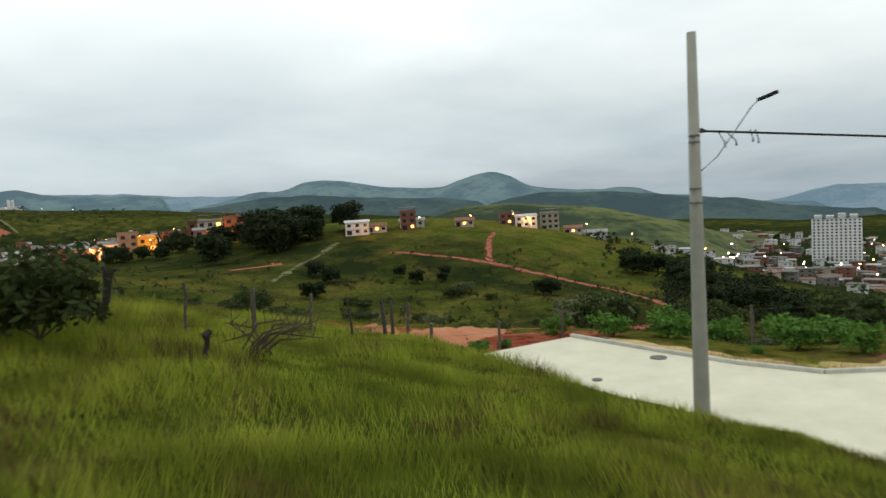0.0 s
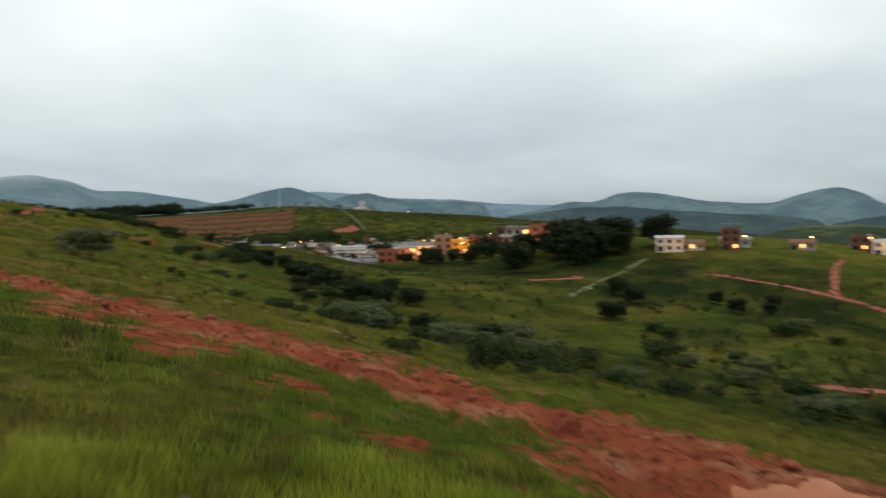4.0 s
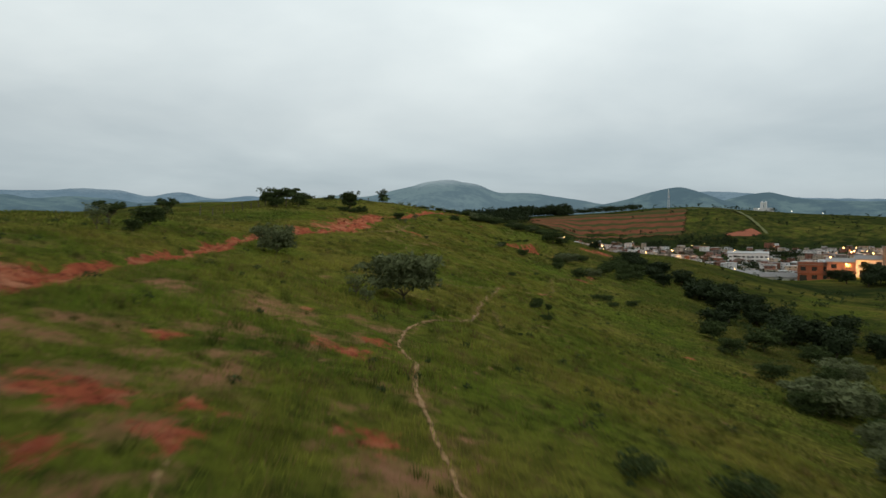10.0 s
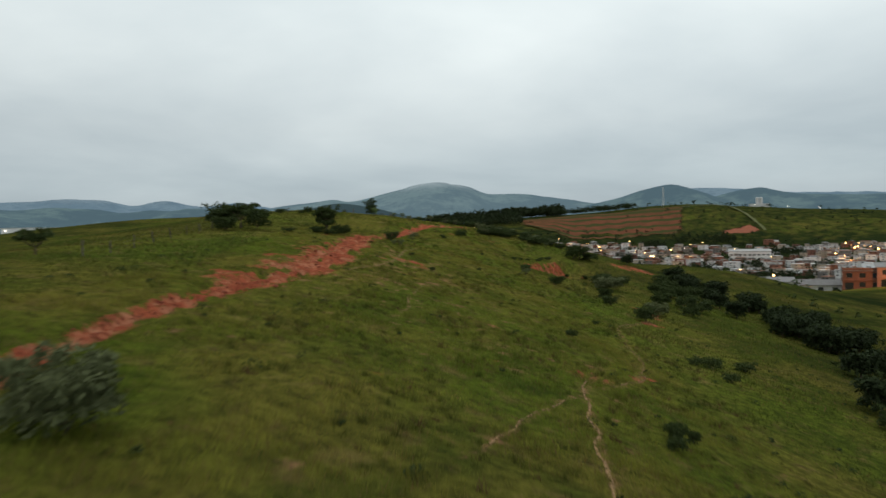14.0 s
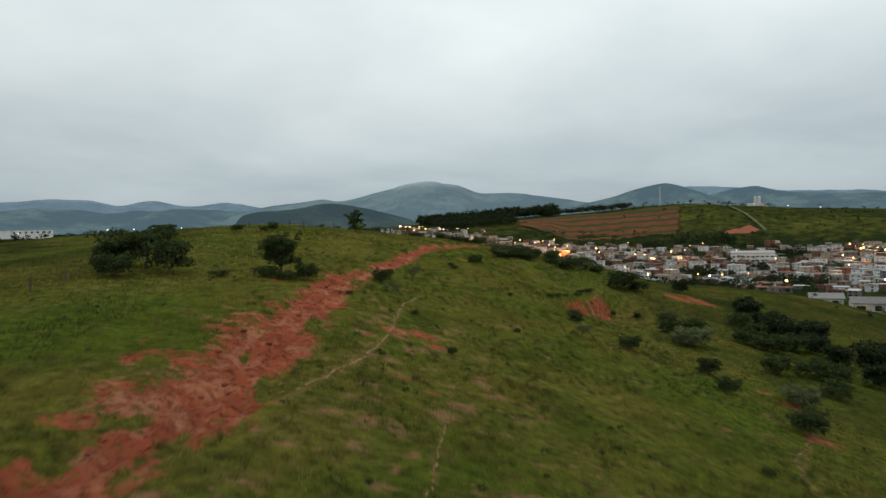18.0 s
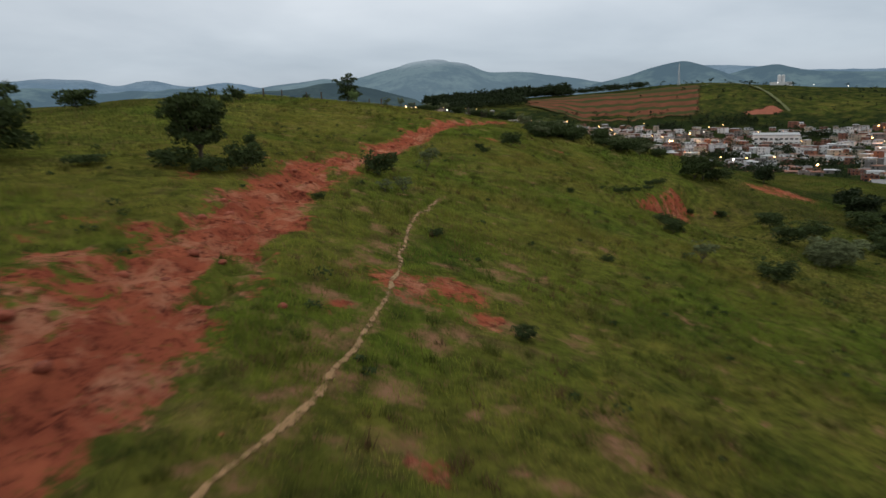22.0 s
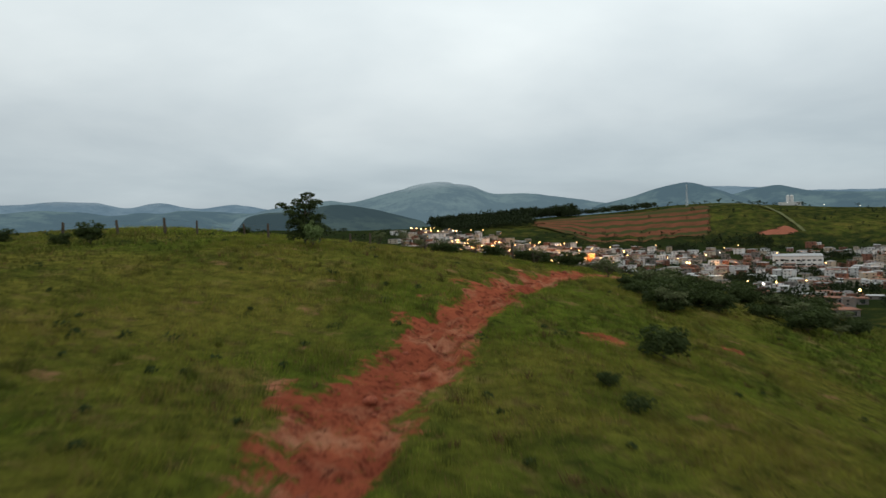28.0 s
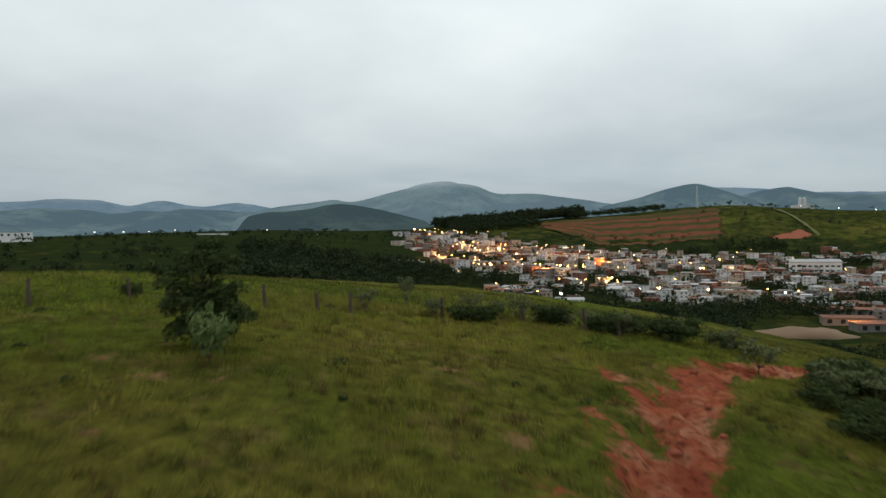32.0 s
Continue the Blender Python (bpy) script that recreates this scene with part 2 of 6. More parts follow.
def distance_material(name, woods, meadow, haze_glow, amount, cloud=None):
    """Wooded hills kilometres away, their haze put in as a bluish glow; cloud: the heights between which they go into
    it.
    """
    m, n, l, b = material(name)
    b.inputs["Roughness"].default_value = 1.0
    b.inputs["Specular IOR Level"].default_value = 0.0
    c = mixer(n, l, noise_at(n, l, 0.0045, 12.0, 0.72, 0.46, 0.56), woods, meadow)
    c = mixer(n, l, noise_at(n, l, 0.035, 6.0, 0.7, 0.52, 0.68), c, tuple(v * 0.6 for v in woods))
    l.new(c, b.inputs["Base Color"])
    bumped(n, l, b, noise_at(n, l, 0.02, 8.0, 0.7, 0.2, 0.8), 0.4, 14.0)
    if cloud:
        z = n.new("ShaderNodeSeparateXYZ")
        l.new(n.new("ShaderNodeTexCoord").outputs["Object"], z.inputs[0])
        lift = n.new("ShaderNodeMath")
        lift.operation = "MULTIPLY_ADD"
        l.new(noise_at(n, l, 0.008, 6.0, 0.6, 0.3, 0.7), lift.inputs[0])
        lift.inputs[1].default_value = 0.4 * (cloud[1] - cloud[0])
        l.new(z.outputs["Z"], lift.inputs[2])
        e = n.new("ShaderNodeMapRange")
        e.interpolation_type = "SMOOTHSTEP"
        e.inputs[1].default_value, e.inputs[2].default_value, e.inputs[4].default_value = cloud[0], cloud[1] + 0.5 * (cloud[1] - cloud[0]), 1.0
        l.new(lift.outputs[0], e.inputs[0])
        x = n.new("ShaderNodeMixShader")
        l.new(e.outputs[0], x.inputs[0])
        l.new(b.outputs[0], x.inputs[1])
        l.new(n.new("ShaderNodeBsdfTransparent").outputs[0], x.inputs[2])
        l.new(x.outputs[0], n["Material Output"].inputs[0])
    b.inputs["Emission Color"].default_value = (*haze_glow, 1)
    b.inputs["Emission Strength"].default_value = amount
    return m


MAT_GROUND = ground_material()
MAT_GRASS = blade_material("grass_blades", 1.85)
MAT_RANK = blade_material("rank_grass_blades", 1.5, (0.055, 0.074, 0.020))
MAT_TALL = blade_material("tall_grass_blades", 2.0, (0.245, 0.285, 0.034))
MAT_BROWN = foliage("dead_grass_blades", (0.20, 0.125, 0.055), (0.07, 0.042, 0.020))
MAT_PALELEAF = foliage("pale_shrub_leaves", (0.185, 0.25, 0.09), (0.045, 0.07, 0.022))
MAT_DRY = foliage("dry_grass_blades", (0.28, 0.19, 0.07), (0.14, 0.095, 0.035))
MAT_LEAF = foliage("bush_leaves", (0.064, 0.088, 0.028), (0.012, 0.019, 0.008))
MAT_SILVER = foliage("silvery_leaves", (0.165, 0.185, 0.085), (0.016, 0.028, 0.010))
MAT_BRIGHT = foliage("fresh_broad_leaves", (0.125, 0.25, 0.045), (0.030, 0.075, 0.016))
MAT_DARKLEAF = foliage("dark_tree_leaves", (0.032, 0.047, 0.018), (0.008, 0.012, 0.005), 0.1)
MAT_BARK = plain("bark", (0.10, 0.075, 0.055), 0.95, scale=8.0, bump=0.01)
MAT_CHAR = plain("dark_rotten_wood", (0.045, 0.036, 0.030), 0.95, (0.02, 0.016, 0.014), 7.0, bump=0.015)
MAT_POST = plain("weathered_fence_wood", (0.15, 0.125, 0.10), 0.95, (0.05, 0.042, 0.035), 6.0, bump=0.012, vary=0.35)
MAT_WIRE = plain("rusty_wire", (0.14, 0.12, 0.11), 0.6, metal=0.7)
MAT_CONCRETE = plain("pale_concrete_paving", (0.68, 0.65, 0.50), 0.85, (0.56, 0.53, 0.40), 0.7, bump=0.004)
MAT_KERB = plain("kerb_concrete", (0.58, 0.57, 0.50), 0.9, scale=2.0, bump=0.004, vary=0.08)
MAT_POLE = plain("precast_concrete", (0.36, 0.35, 0.30), 0.9, (0.28, 0.27, 0.23), 2.0, bump=0.003)
MAT_STEEL = plain("dull_steel", (0.22, 0.22, 0.22), 0.5, metal=0.8)
MAT_BLACK = plain("black_cable", (0.015, 0.015, 0.016), 0.6)
MAT_IRON = plain("cast_iron_cover", (0.16, 0.155, 0.145), 0.7, metal=0.3)
MAT_CLOD = plain("red_earth_clod", (0.36, 0.10, 0.05), 0.95, (0.22, 0.06, 0.035), 2.5, bump=0.03, vary=0.2)
MAT_TRACK = plain("red_track_far", (0.34, 0.098, 0.050), 0.95, (0.22, 0.075, 0.038), 0.3)
MAT_STUBBLE = plain("trodden_green_track", (0.125, 0.13, 0.042), 0.95, scale=0.1)
MAT_GLASS = plain("dark_window_glass", (0.03, 0.035, 0.04), 0.15, specular=0.6)
MAT_LIT = glow("lit_window", (1.0, 0.48, 0.15), 2.2)
MAT_SODIUM = glow("sodium_lamp", (1.0, 0.50, 0.17), 12.0)
MAT_WHITELAMP = glow("white_lamp", (1.0, 0.90, 0.74), 5.0)
WALLS = [plain("wall_" + k, c, 0.9, scale=0.6, vary=0.12) for k, c in (
    ("white", (0.78, 0.77, 0.75)), ("cream", (0.52, 0.44, 0.34)), ("brick", (0.26, 0.115, 0.075)), ("render", (0.22, 0.20, 0.18)),
    ("rose", (0.36, 0.20, 0.16)), ("ochre", (0.60, 0.40, 0.08)))]
ROOFS = [plain("roof_" + k, c, 0.9, scale=0.8, vary=0.2) for k, c in (
    ("fibre_cement", (0.26, 0.25, 0.24)), ("slab", (0.17, 0.16, 0.15)), ("tile", (0.27, 0.125, 0.078)), ("metal", (0.56, 0.56, 0.55)))]
# Bluish tones and a faint glow put the haze into the hills themselves.
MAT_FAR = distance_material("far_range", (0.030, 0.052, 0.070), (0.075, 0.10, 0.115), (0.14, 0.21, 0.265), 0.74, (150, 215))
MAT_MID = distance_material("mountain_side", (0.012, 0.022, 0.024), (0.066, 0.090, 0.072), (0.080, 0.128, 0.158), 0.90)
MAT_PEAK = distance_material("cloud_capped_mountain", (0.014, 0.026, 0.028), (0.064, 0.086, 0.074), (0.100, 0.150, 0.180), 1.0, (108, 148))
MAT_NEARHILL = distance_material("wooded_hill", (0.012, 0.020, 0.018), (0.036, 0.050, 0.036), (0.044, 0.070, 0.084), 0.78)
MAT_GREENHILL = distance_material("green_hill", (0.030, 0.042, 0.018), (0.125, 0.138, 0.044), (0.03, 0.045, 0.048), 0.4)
MAT_TRAIL = plain("trodden_tan_earth", (0.33, 0.19, 0.085), 0.95, (0.20, 0.12, 0.05), 1.6, bump=0.01)


def fray(m, scale=2.6):
    """Lets the grass grow in ragged from a path's edges."""
    n, l = m.node_tree.nodes, m.node_tree.links
    t = n.new("ShaderNodeAttribute")
    t.attribute_name = "tone"
    a = n.new("ShaderNodeMath")
    a.operation = "ADD"
    l.new(t.outputs["Fac"], a.inputs[0])
    l.new(noise_at(n, l, scale, 8.0, 0.75, 0.28, 0.72), a.inputs[1])
    e = n.new("ShaderNodeMapRange")
    e.inputs[1].default_value, e.inputs[2].default_value = 0.72, 1.0
    l.new(a.outputs[0], e.inputs[0])
    x = n.new("ShaderNodeMixShader")
    l.new(e.outputs[0], x.inputs[0])
    l.new(n.new("ShaderNodeBsdfTransparent").outputs[0], x.inputs[1])
    l.new(n["Principled BSDF"].outputs[0], x.inputs[2])
    l.new(x.outputs[0], n["Material Output"].inputs[0])


fray(MAT_TRAIL)
MAT_SAND = plain("yellow_sandy_verge", (0.52, 0.38, 0.17), 0.95, (0.40, 0.27, 0.12), 1.2, bump=0.01)
fray(MAT_SAND)
fray(MAT_TRACK, 0.5)
fray(MAT_STUBBLE, 0.4)
MAT_TOWER = plain("tower_white", (0.84, 0.84, 0.82), 0.9, (0.72, 0.72, 0.70), 0.1)


def terrace_material():
    """Bare red cuts and grassed treads in turn up a hillside."""
    m, n, l, b = material("terraced_red_hillside")
    b.inputs["Roughness"].default_value = 1.0
    b.inputs["Specular IOR Level"].default_value = 0.0
    t = n.new("ShaderNodeAttribute")
    t.attribute_name = "band"
    a = n.new("ShaderNodeMath")
    a.operation = "MULTIPLY_ADD"
    l.new(noise_at(n, l, 0.02, 7.0, 0.7, 0.2, 0.8), a.inputs[0])
    a.inputs[1].default_value = 0.5
    l.new(t.outputs["Fac"], a.inputs[2])
    e = n.new("ShaderNodeMapRange")
    e.inputs[1].default_value, e.inputs[2].default_value = 0.45, 0.95
    l.new(a.outputs[0], e.inputs[0])
    red = mixer(n, l, noise_at(n, l, 0.06, 6.0, 0.65, 0.35, 0.65), (0.19, 0.070, 0.040), (0.12, 0.056, 0.030))
    l.new(mixer(n, l, e.outputs[0], (0.058, 0.062, 0.024), red), b.inputs["Base Color"])
    return m


MAT_TERRACE = terrace_material()
fray(MAT_TERRACE, 0.03)
MAT_MOUND = plain("pale_earth_heap", (0.27, 0.185, 0.115), 0.95, scale=0.05)
MAT_BANK = plain("loose_orange_earth", (0.50, 0.215, 0.105), 0.95, (0.36, 0.120, 0.058), .5, bump=0.05)

# ---- building helpers ----


def bm_mesh(bm, name, mat=None, sharp=True):
    me = bpy.data.meshes.new(name)
    bm.to_mesh(me)
    bm.free()
    for x in (mat if isinstance(mat, (list, tuple)) else [mat]):
        if x:
            me.materials.append(x)
    if not sharp:
        me.polygons.foreach_set("use_smooth", [True] * len(me.polygons))
    return me


def part(name, shape, mat, parent, label="", sharp=True, at=None):
    """One mesh object under a thing or a part; shape is a bmesh or a mesh."""
    me = bm_mesh(shape, name, mat, sharp) if isinstance(shape, bmesh.types.BMesh) else shape
    ob = new(name, me)
    ob.parent = parent
    if at is not None:
        ob.matrix_basis = at
    if label:
        ob["label"] = label
    return ob


def thing(name, m, label, category, group=""):
    ob = new(name)
    ob.empty_display_size = 0.3
    ob.matrix_basis = m
    return tagged(ob, label, category, group)


def box(bm, x0, x1, y0, y1, z0, z1, mi=0):
    v = [bm.verts.new((x, y, z)) for z in (z0, z1) for x, y in ((x0, y0), (x1, y0), (x1, y1), (x0, y1))]
    for q in ((3, 2, 1, 0), (4, 5, 6, 7), (0, 1, 5, 4), (1, 2, 6, 5), (2, 3, 7, 6), (3, 0, 4, 7)):
        bm.faces.new([v[k] for k in q]).material_index = mi
    return v


def tube(bm, pts, radii, n=7, caps=True):
    """A tapered limb along a line of points."""
    rings = []
    for k, p in enumerate(pts):
        p = Vector(p)
        d = (Vector(pts[min(k + 1, len(pts) - 1)]) - Vector(pts[max(k - 1, 0)])).normalized()
        a = d.orthogonal().normalized()
        c = d.cross(a)
        rings.append([bm.verts.new(p + radii[k] * (math.cos(t) * a + math.sin(t) * c)) for t in (2 * math.pi * j / n for j in range(n))])
    for r, s in zip(rings, rings[1:]):
        for j in range(n):
            bm.faces.new((r[j], r[(j + 1) % n], s[(j + 1) % n], s[j]))
    if caps:
        bm.faces.new(rings[0][::-1])
        bm.faces.new(rings[-1])


def array_mesh(name, verts, faces, mats, tone=None, mat_index=None, smooth_all=False):
    """A mesh from numpy arrays; faces are all triangles or all quads."""
    me = bpy.data.meshes.new(name)
    k = faces.shape[1]
    me.vertices.add(len(verts))
    me.vertices.foreach_set("co", verts.astype(np.float32).ravel())
    me.loops.add(faces.size)
    me.loops.foreach_set("vertex_index", faces.astype(np.int32).ravel())
    me.polygons.add(len(faces))
    me.polygons.foreach_set("loop_start", np.arange(len(faces), dtype=np.int32) * k)
    if mat_index is not None:
        me.polygons.foreach_set("material_index", mat_index.astype(np.int32))
    if smooth_all:
        me.polygons.foreach_set("use_smooth", np.ones(len(faces), bool))
    for x in mats:
        me.materials.append(x)
    if tone is not None:
        a = me.attributes.new("tone", "FLOAT", "POINT")
        a.data.foreach_set("value", tone.astype(np.float32))
    me.update(calc_edges=True)
    me.validate()
    return me



# ---- landform ----
STATION_X = np.array([-40, -15, 5, 20, 40, 70.0])
STATION_Y = np.array([-10, 25, 60, 95, 130, 165, 195, 215, 235, 275.0])
# heights of the ridge, one cross-section a row, from south to north
RIDGE = np.array([
    [-0.3, -1.5, -4.0, -6.1, -8.9, -18.1], [1.2, 0.8, -1.1, -4.5, -9.7, -19.3], [1.7, 2.3, -0.8, -4.6, -10.9, -19.8],
    [1.2, 2.3, -0.5, -4.4, -11.4, -19.2], [1.7, 2.6, 0.5, -3.4, -9.4, -17.2], [3.0, 4.6, 2.8, -1.6, -6.9, -14.1],
    [5.2, 6.4, 3.2, 1.5, -5.4, -11.6], [6.6, 7.4, 6.1, 3.2, -1.9, -10.0], [7.7, 8.2, 6.0, 4.0, 0.1, -8.3],
    [6.3, 5.7, 4.7, 2.8, -1.9, -9.2]])
CENTRE = (15.0, 120.0)
BEARING = np.array([-60, -30, -12, 0, 10, 22, 30, 45, 60, 75, 90, 105, 125.0])
DISTANCE = np.array([150, 250, 400, 550, 800, 1050, 1250, 1600.0])
# heights of the valley and the hills round it, one bearing a row
VALLEY = np.array([
    [0, -10, -15, -12, 0, 3, 5, 5], [6, 0, -12, -12, 2, 4, 5, 8], [4, -6, -16, -18, -3, 3, 4, 8], [2, -14, -38, -40, -24, -10, 0, 5],
    [0, -16, -43, -46, -38, -24, 11, 12], [-7, -25, -48, -52, -50, -36, 23, 23], [-11, -29, -46, -52, -53, -42, 6, 20],
    [-18, -18.5, -29, -42, -42, -30, -20, -15], [-18, -11.5, -24, -36, -38, -40, -42, -45], [-18, -9, -24, -40, -50, -56, -60, -65],
    [-22, -16, -36, -66, -74, -74, -74, -78], [-26, -33, -62, -76, -77, -77, -80, -85],
    [-28, -46, -66, -76, -78, -80, -85, -90]])


def cubic(knots, v):
    """Weights of a smooth curve through the knots."""
    n = len(knots)
    v = np.clip(v, knots[0], knots[-1] - 1e-6)
    i = np.searchsorted(knots, v, side="right") - 1
    tang = np.zeros((n, n))
    for k in range(n):
        a, c = max(k - 1, 0), min(k + 1, n - 1)
        tang[k, c] += 1 / (knots[c] - knots[a])
        tang[k, a] -= 1 / (knots[c] - knots[a])
    h = knots[i + 1] - knots[i]
    s = (v - knots[i]) / h
    w = ((s ** 3 - 2 * s ** 2 + s) * h)[:, None] * tang[i] + ((s ** 3 - s ** 2) * h)[:, None] * tang[i + 1]
    r = np.arange(len(v))
    w[r, i] += 2 * s ** 3 - 3 * s ** 2 + 1
    w[r, i + 1] += 3 * s ** 2 - 2 * s ** 3
    return w


def smooth(a, c, v):
    s = np.clip((v - a) / (c - a), 0, 1)
    return s * s * (3 - 2 * s)


def vnoise(x, y, seed=0):
    """Value noise, about -1 to 1, one cell a unit."""
    xi, yi = np.floor(x).astype(np.int64), np.floor(y).astype(np.int64)
    fx, fy = x - xi, y - yi
    fx, fy = fx * fx * (3 - 2 * fx), fy * fy * (3 - 2 * fy)

    def lattice(a, c):
        h = (a * 374761393 + c * 668265263 + seed * 974634533) & 0xFFFFFFFF
        h = ((h ^ (h >> 13)) * 1274126177) & 0xFFFFFFFF
        return ((h ^ (h >> 16)) & 0xFFFF) / 32767.5 - 1
    return ((lattice(xi, yi) * (1 - fx) + lattice(xi + 1, yi) * fx) * (1 - fy)
            + (lattice(xi, yi + 1) * (1 - fx) + lattice(xi + 1, yi + 1) * fx) * fy)


def fractal(x, y, seed=0, octaves=4):
    return sum(vnoise(x * 2 ** k, y * 2 ** k, seed + k) / 2 ** k for k in range(octaves))


def landform(x, y):
    """The bare height of the land, without tracks and tussocks."""
    x, y = np.atleast_1d(np.asarray(x, float)), np.atleast_1d(np.asarray(y, float))
    near = np.einsum("ni,nj,ij->n", cubic(STATION_Y, y), cubic(STATION_X, x), RIDGE)
    dx, dy = x - CENTRE[0], y - CENTRE[1]
    bearing, dist = np.degrees(np.arctan2(dx, dy)), np.hypot(dx, dy)
    far = np.einsum("ni,nj,ij->n", cubic(BEARING, bearing), cubic(DISTANCE, dist), VALLEY)
    far = far + smooth(250, 900, dist) * 3.0 * fractal(x / 120, y / 120, 5, 3)
    far = far - 70 * smooth(1600, 2600, dist)
    west = np.where(bearing > 0, smooth(135, 180, bearing), smooth(70, 150, -bearing))
    far = far * (1 - west) + west * (-6 - 0.02 * np.minimum(dist, 900))
    out = np.hypot(np.maximum(np.maximum(-25 - x, x - 55), 0), np.maximum(np.maximum(-12 - y, y - 245), 0))
    w = smooth(0, 75, out)
    return near * (1 - w) + far * w

# ---- tracks on the land: x, y, half-width ----
DIRT_ROAD = [(22.5, 11.5, 5.0), (23.5, 15, 5.8), (23.2, 20, 4.8), (20.6, 25, 4.0), (16.8, 29.5, 3.3), (13.2, 33.5, 2.5), (8.8, 40.5, 2.0), (6.2, 47, 2.3), (3.6, 54, 2.3),
             (2.8, 60, 2.2), (3.0, 67, 1.5), (3.2, 73, 1.0), (2.7, 84, .9), (2.0, 95, .9), (1.7, 105, .95), (2.4, 116, 1.4), (3.4, 125, 2.2), (4.9, 134, 2.7), (5.2, 142, 2.7), (5.4, 150, 2.2),
             (5.8, 158, 1.9), (6.0, 165, 2.1), (6.3, 172, 1.9), (8, 181, 1.4), (9.6, 191, 1.7), (12, 201, 1.6), (15.4, 210, 1.3), (18.6, 218, 1.6), (21.5, 225, 1.7), (26, 230, 1.4), (31.4, 233.6, 0.8)]
TRAILS = [
    [(22.3, 27.5, .2), (22.1, 29.8, .24), (21.9, 33.2, .24), (21.1, 38.6, .24), (20.3, 45, .26), (18.8, 52, .24), (17.5, 58.5, .24), (17.2, 63.8, .26), (16.2, 67, .26), (17.4, 74, .22), (20, 81, .2), (21, 89.5, .26),
     (23.9, 107.7, .24), (25.6, 113, .3)],
    [(15, 44.5, .2), (13.9, 49.2, .22), (12.9, 52.4, .2)],
    [(12.9, 115.3, .22), (13.8, 121, .2), (13.7, 126, .16), (14.5, 134, .2), (15.4, 138, .14)],
    [(7.4, 132.1, .24), (8.2, 135.6, .26), (9.8, 141.2, .26), (11.2, 149, .3), (11.6, 156, .26), (12, 161, .26), (12.5, 163.4, .2), (13.8, 169.8, .14)],
    [(23.9, 107.4, .2), (21.3, 103, .16), (19, 97.8, .18), (17.5, 94.1, .15), (16.2, 91.6, .12)], [(25.2, 109.8, .2), (27.4, 112.5, .2), (29.6, 116.6, .3), (31.9, 123, .2), (34.7, 140.6, .2), (41.4, 150.9, .3)], [(21.5, 75.7, .12), (21.8, 80.2, .13), (22, 88.9, .13)], [(15.0, 71.1, .16), (14.3, 73, .14), (14.1, 75, .1)], [(9.1, 67.7, .14), (9.2, 69.3, .14), (10, 72, .1)]]
BARE = [(13, 99.6, .4), (19.3, 109.9, .4), (31.1, 94.5, .5), (30, 86.1, .5), (41.4, 102.3, .9), (12.1, 69.9, .5), (29.6, 116.6, .7), (16.4, 46.4, .9), (10.7, 52.8, 1.3), (13.1, 51.6, .9), (12.9, 53.6, .8), (16, 54.2, .9), (14.2, 63.6, 1.1), (15.2, 63.2, .8), (11.4, 49.6, .9), (9.6, 59, .8), (13.2, 41, .9), (15.2, 41.5, .7), (14.3, 36.5, .8), (15.8, 66, .8), (25.4, 113.2, 1.3), (30.8, 118, .6), (41, 149, 1.4), (42.2, 161, .9), (19.3, 201.6, 1.1),
        (11.6, 151.5, 1.5), (13.2, 152, 1.4), (14.2, 150, .9), (20, 122, .5), (9, 78, .5), (12.6, 141, .5), (14.2, 139, .6), (27.5, 207, .5), (5, 118, .6), (9.8, 148, .6), (46, 206, .8), (2.0, 131, 1.7), (2.2, 136.5, 1.5), (2.6, 146, 1.2), (3.0, 152, 1.1), (9.4, 36, 1.0), (6, 42, .9), (1, 128, 1.0), 
        (44, 158, 1.6), (57, 216, 3.5), (61, 219, 3.5), (43.6, 155, 1.2)]
# thin earth with islands of grass along the west side of the track
THIN = [(x - 1.1 * w - .4, y, w * 1.25) for x, y, w in DIRT_ROAD[2:11]], [(x - 1.1 * w - .3, y, w * 1.1) for x, y, w in DIRT_ROAD[15:25]], [(x - 1.2 * w, y, w) for x, y, w in DIRT_ROAD[25:30]]
loose = np.random.default_rng(4)
WORN = [(6 + 12 * loose.random(), 34 + 36 * loose.random(), .4 + .9 * loose.random()) for k in range(60)]
WORN += [(9 + 9 * loose.random(), 128 + 30 * loose.random(), .3 + .7 * loose.random()) for k in range(60)]
WORN += [(-1 + 34 * loose.random(), 72 + 160 * loose.random(), .2 + .5 * loose.random()) for k in range(90)]
WORN += [(7 + 18 * loose.random(), 112 + 54 * loose.random(), .12 + .34 * loose.random() ** 2) for k in range(330)]
WORN += [(7 + 14 * loose.random(), 32 + 36 * loose.random(), .14 + .4 * loose.random() ** 2) for k in range(160)]
WORN += [(0 + 34 * loose.random(), 66 + 160 * loose.random(), .12 + .3 * loose.random() ** 2) for k in range(260)]
WORN += [(23.0, 6.4, 1.0), (22.4, 4.6, 1.0), (22.0, 2.8, 1.0), (22.0, 1.0, 1.0), (23.4, -.6, 1.2), (26, -2, 1.2)]
ROAD_EDGE = [(19.1, 11.5), (23.0, 9.4), (21.8, 6.2), (20.9, 3.5), (20.6, 1.2), (21.6, -0.6), (25, -2.5), (34, -5), (46, -7), (46, -17), (22, -17), (12.6, -17), (13.2, -6), (14.2, 0), (15.1, 3.3), (16.4, 6.3), (18, 9.0)]
ROAD_Z = -5.35


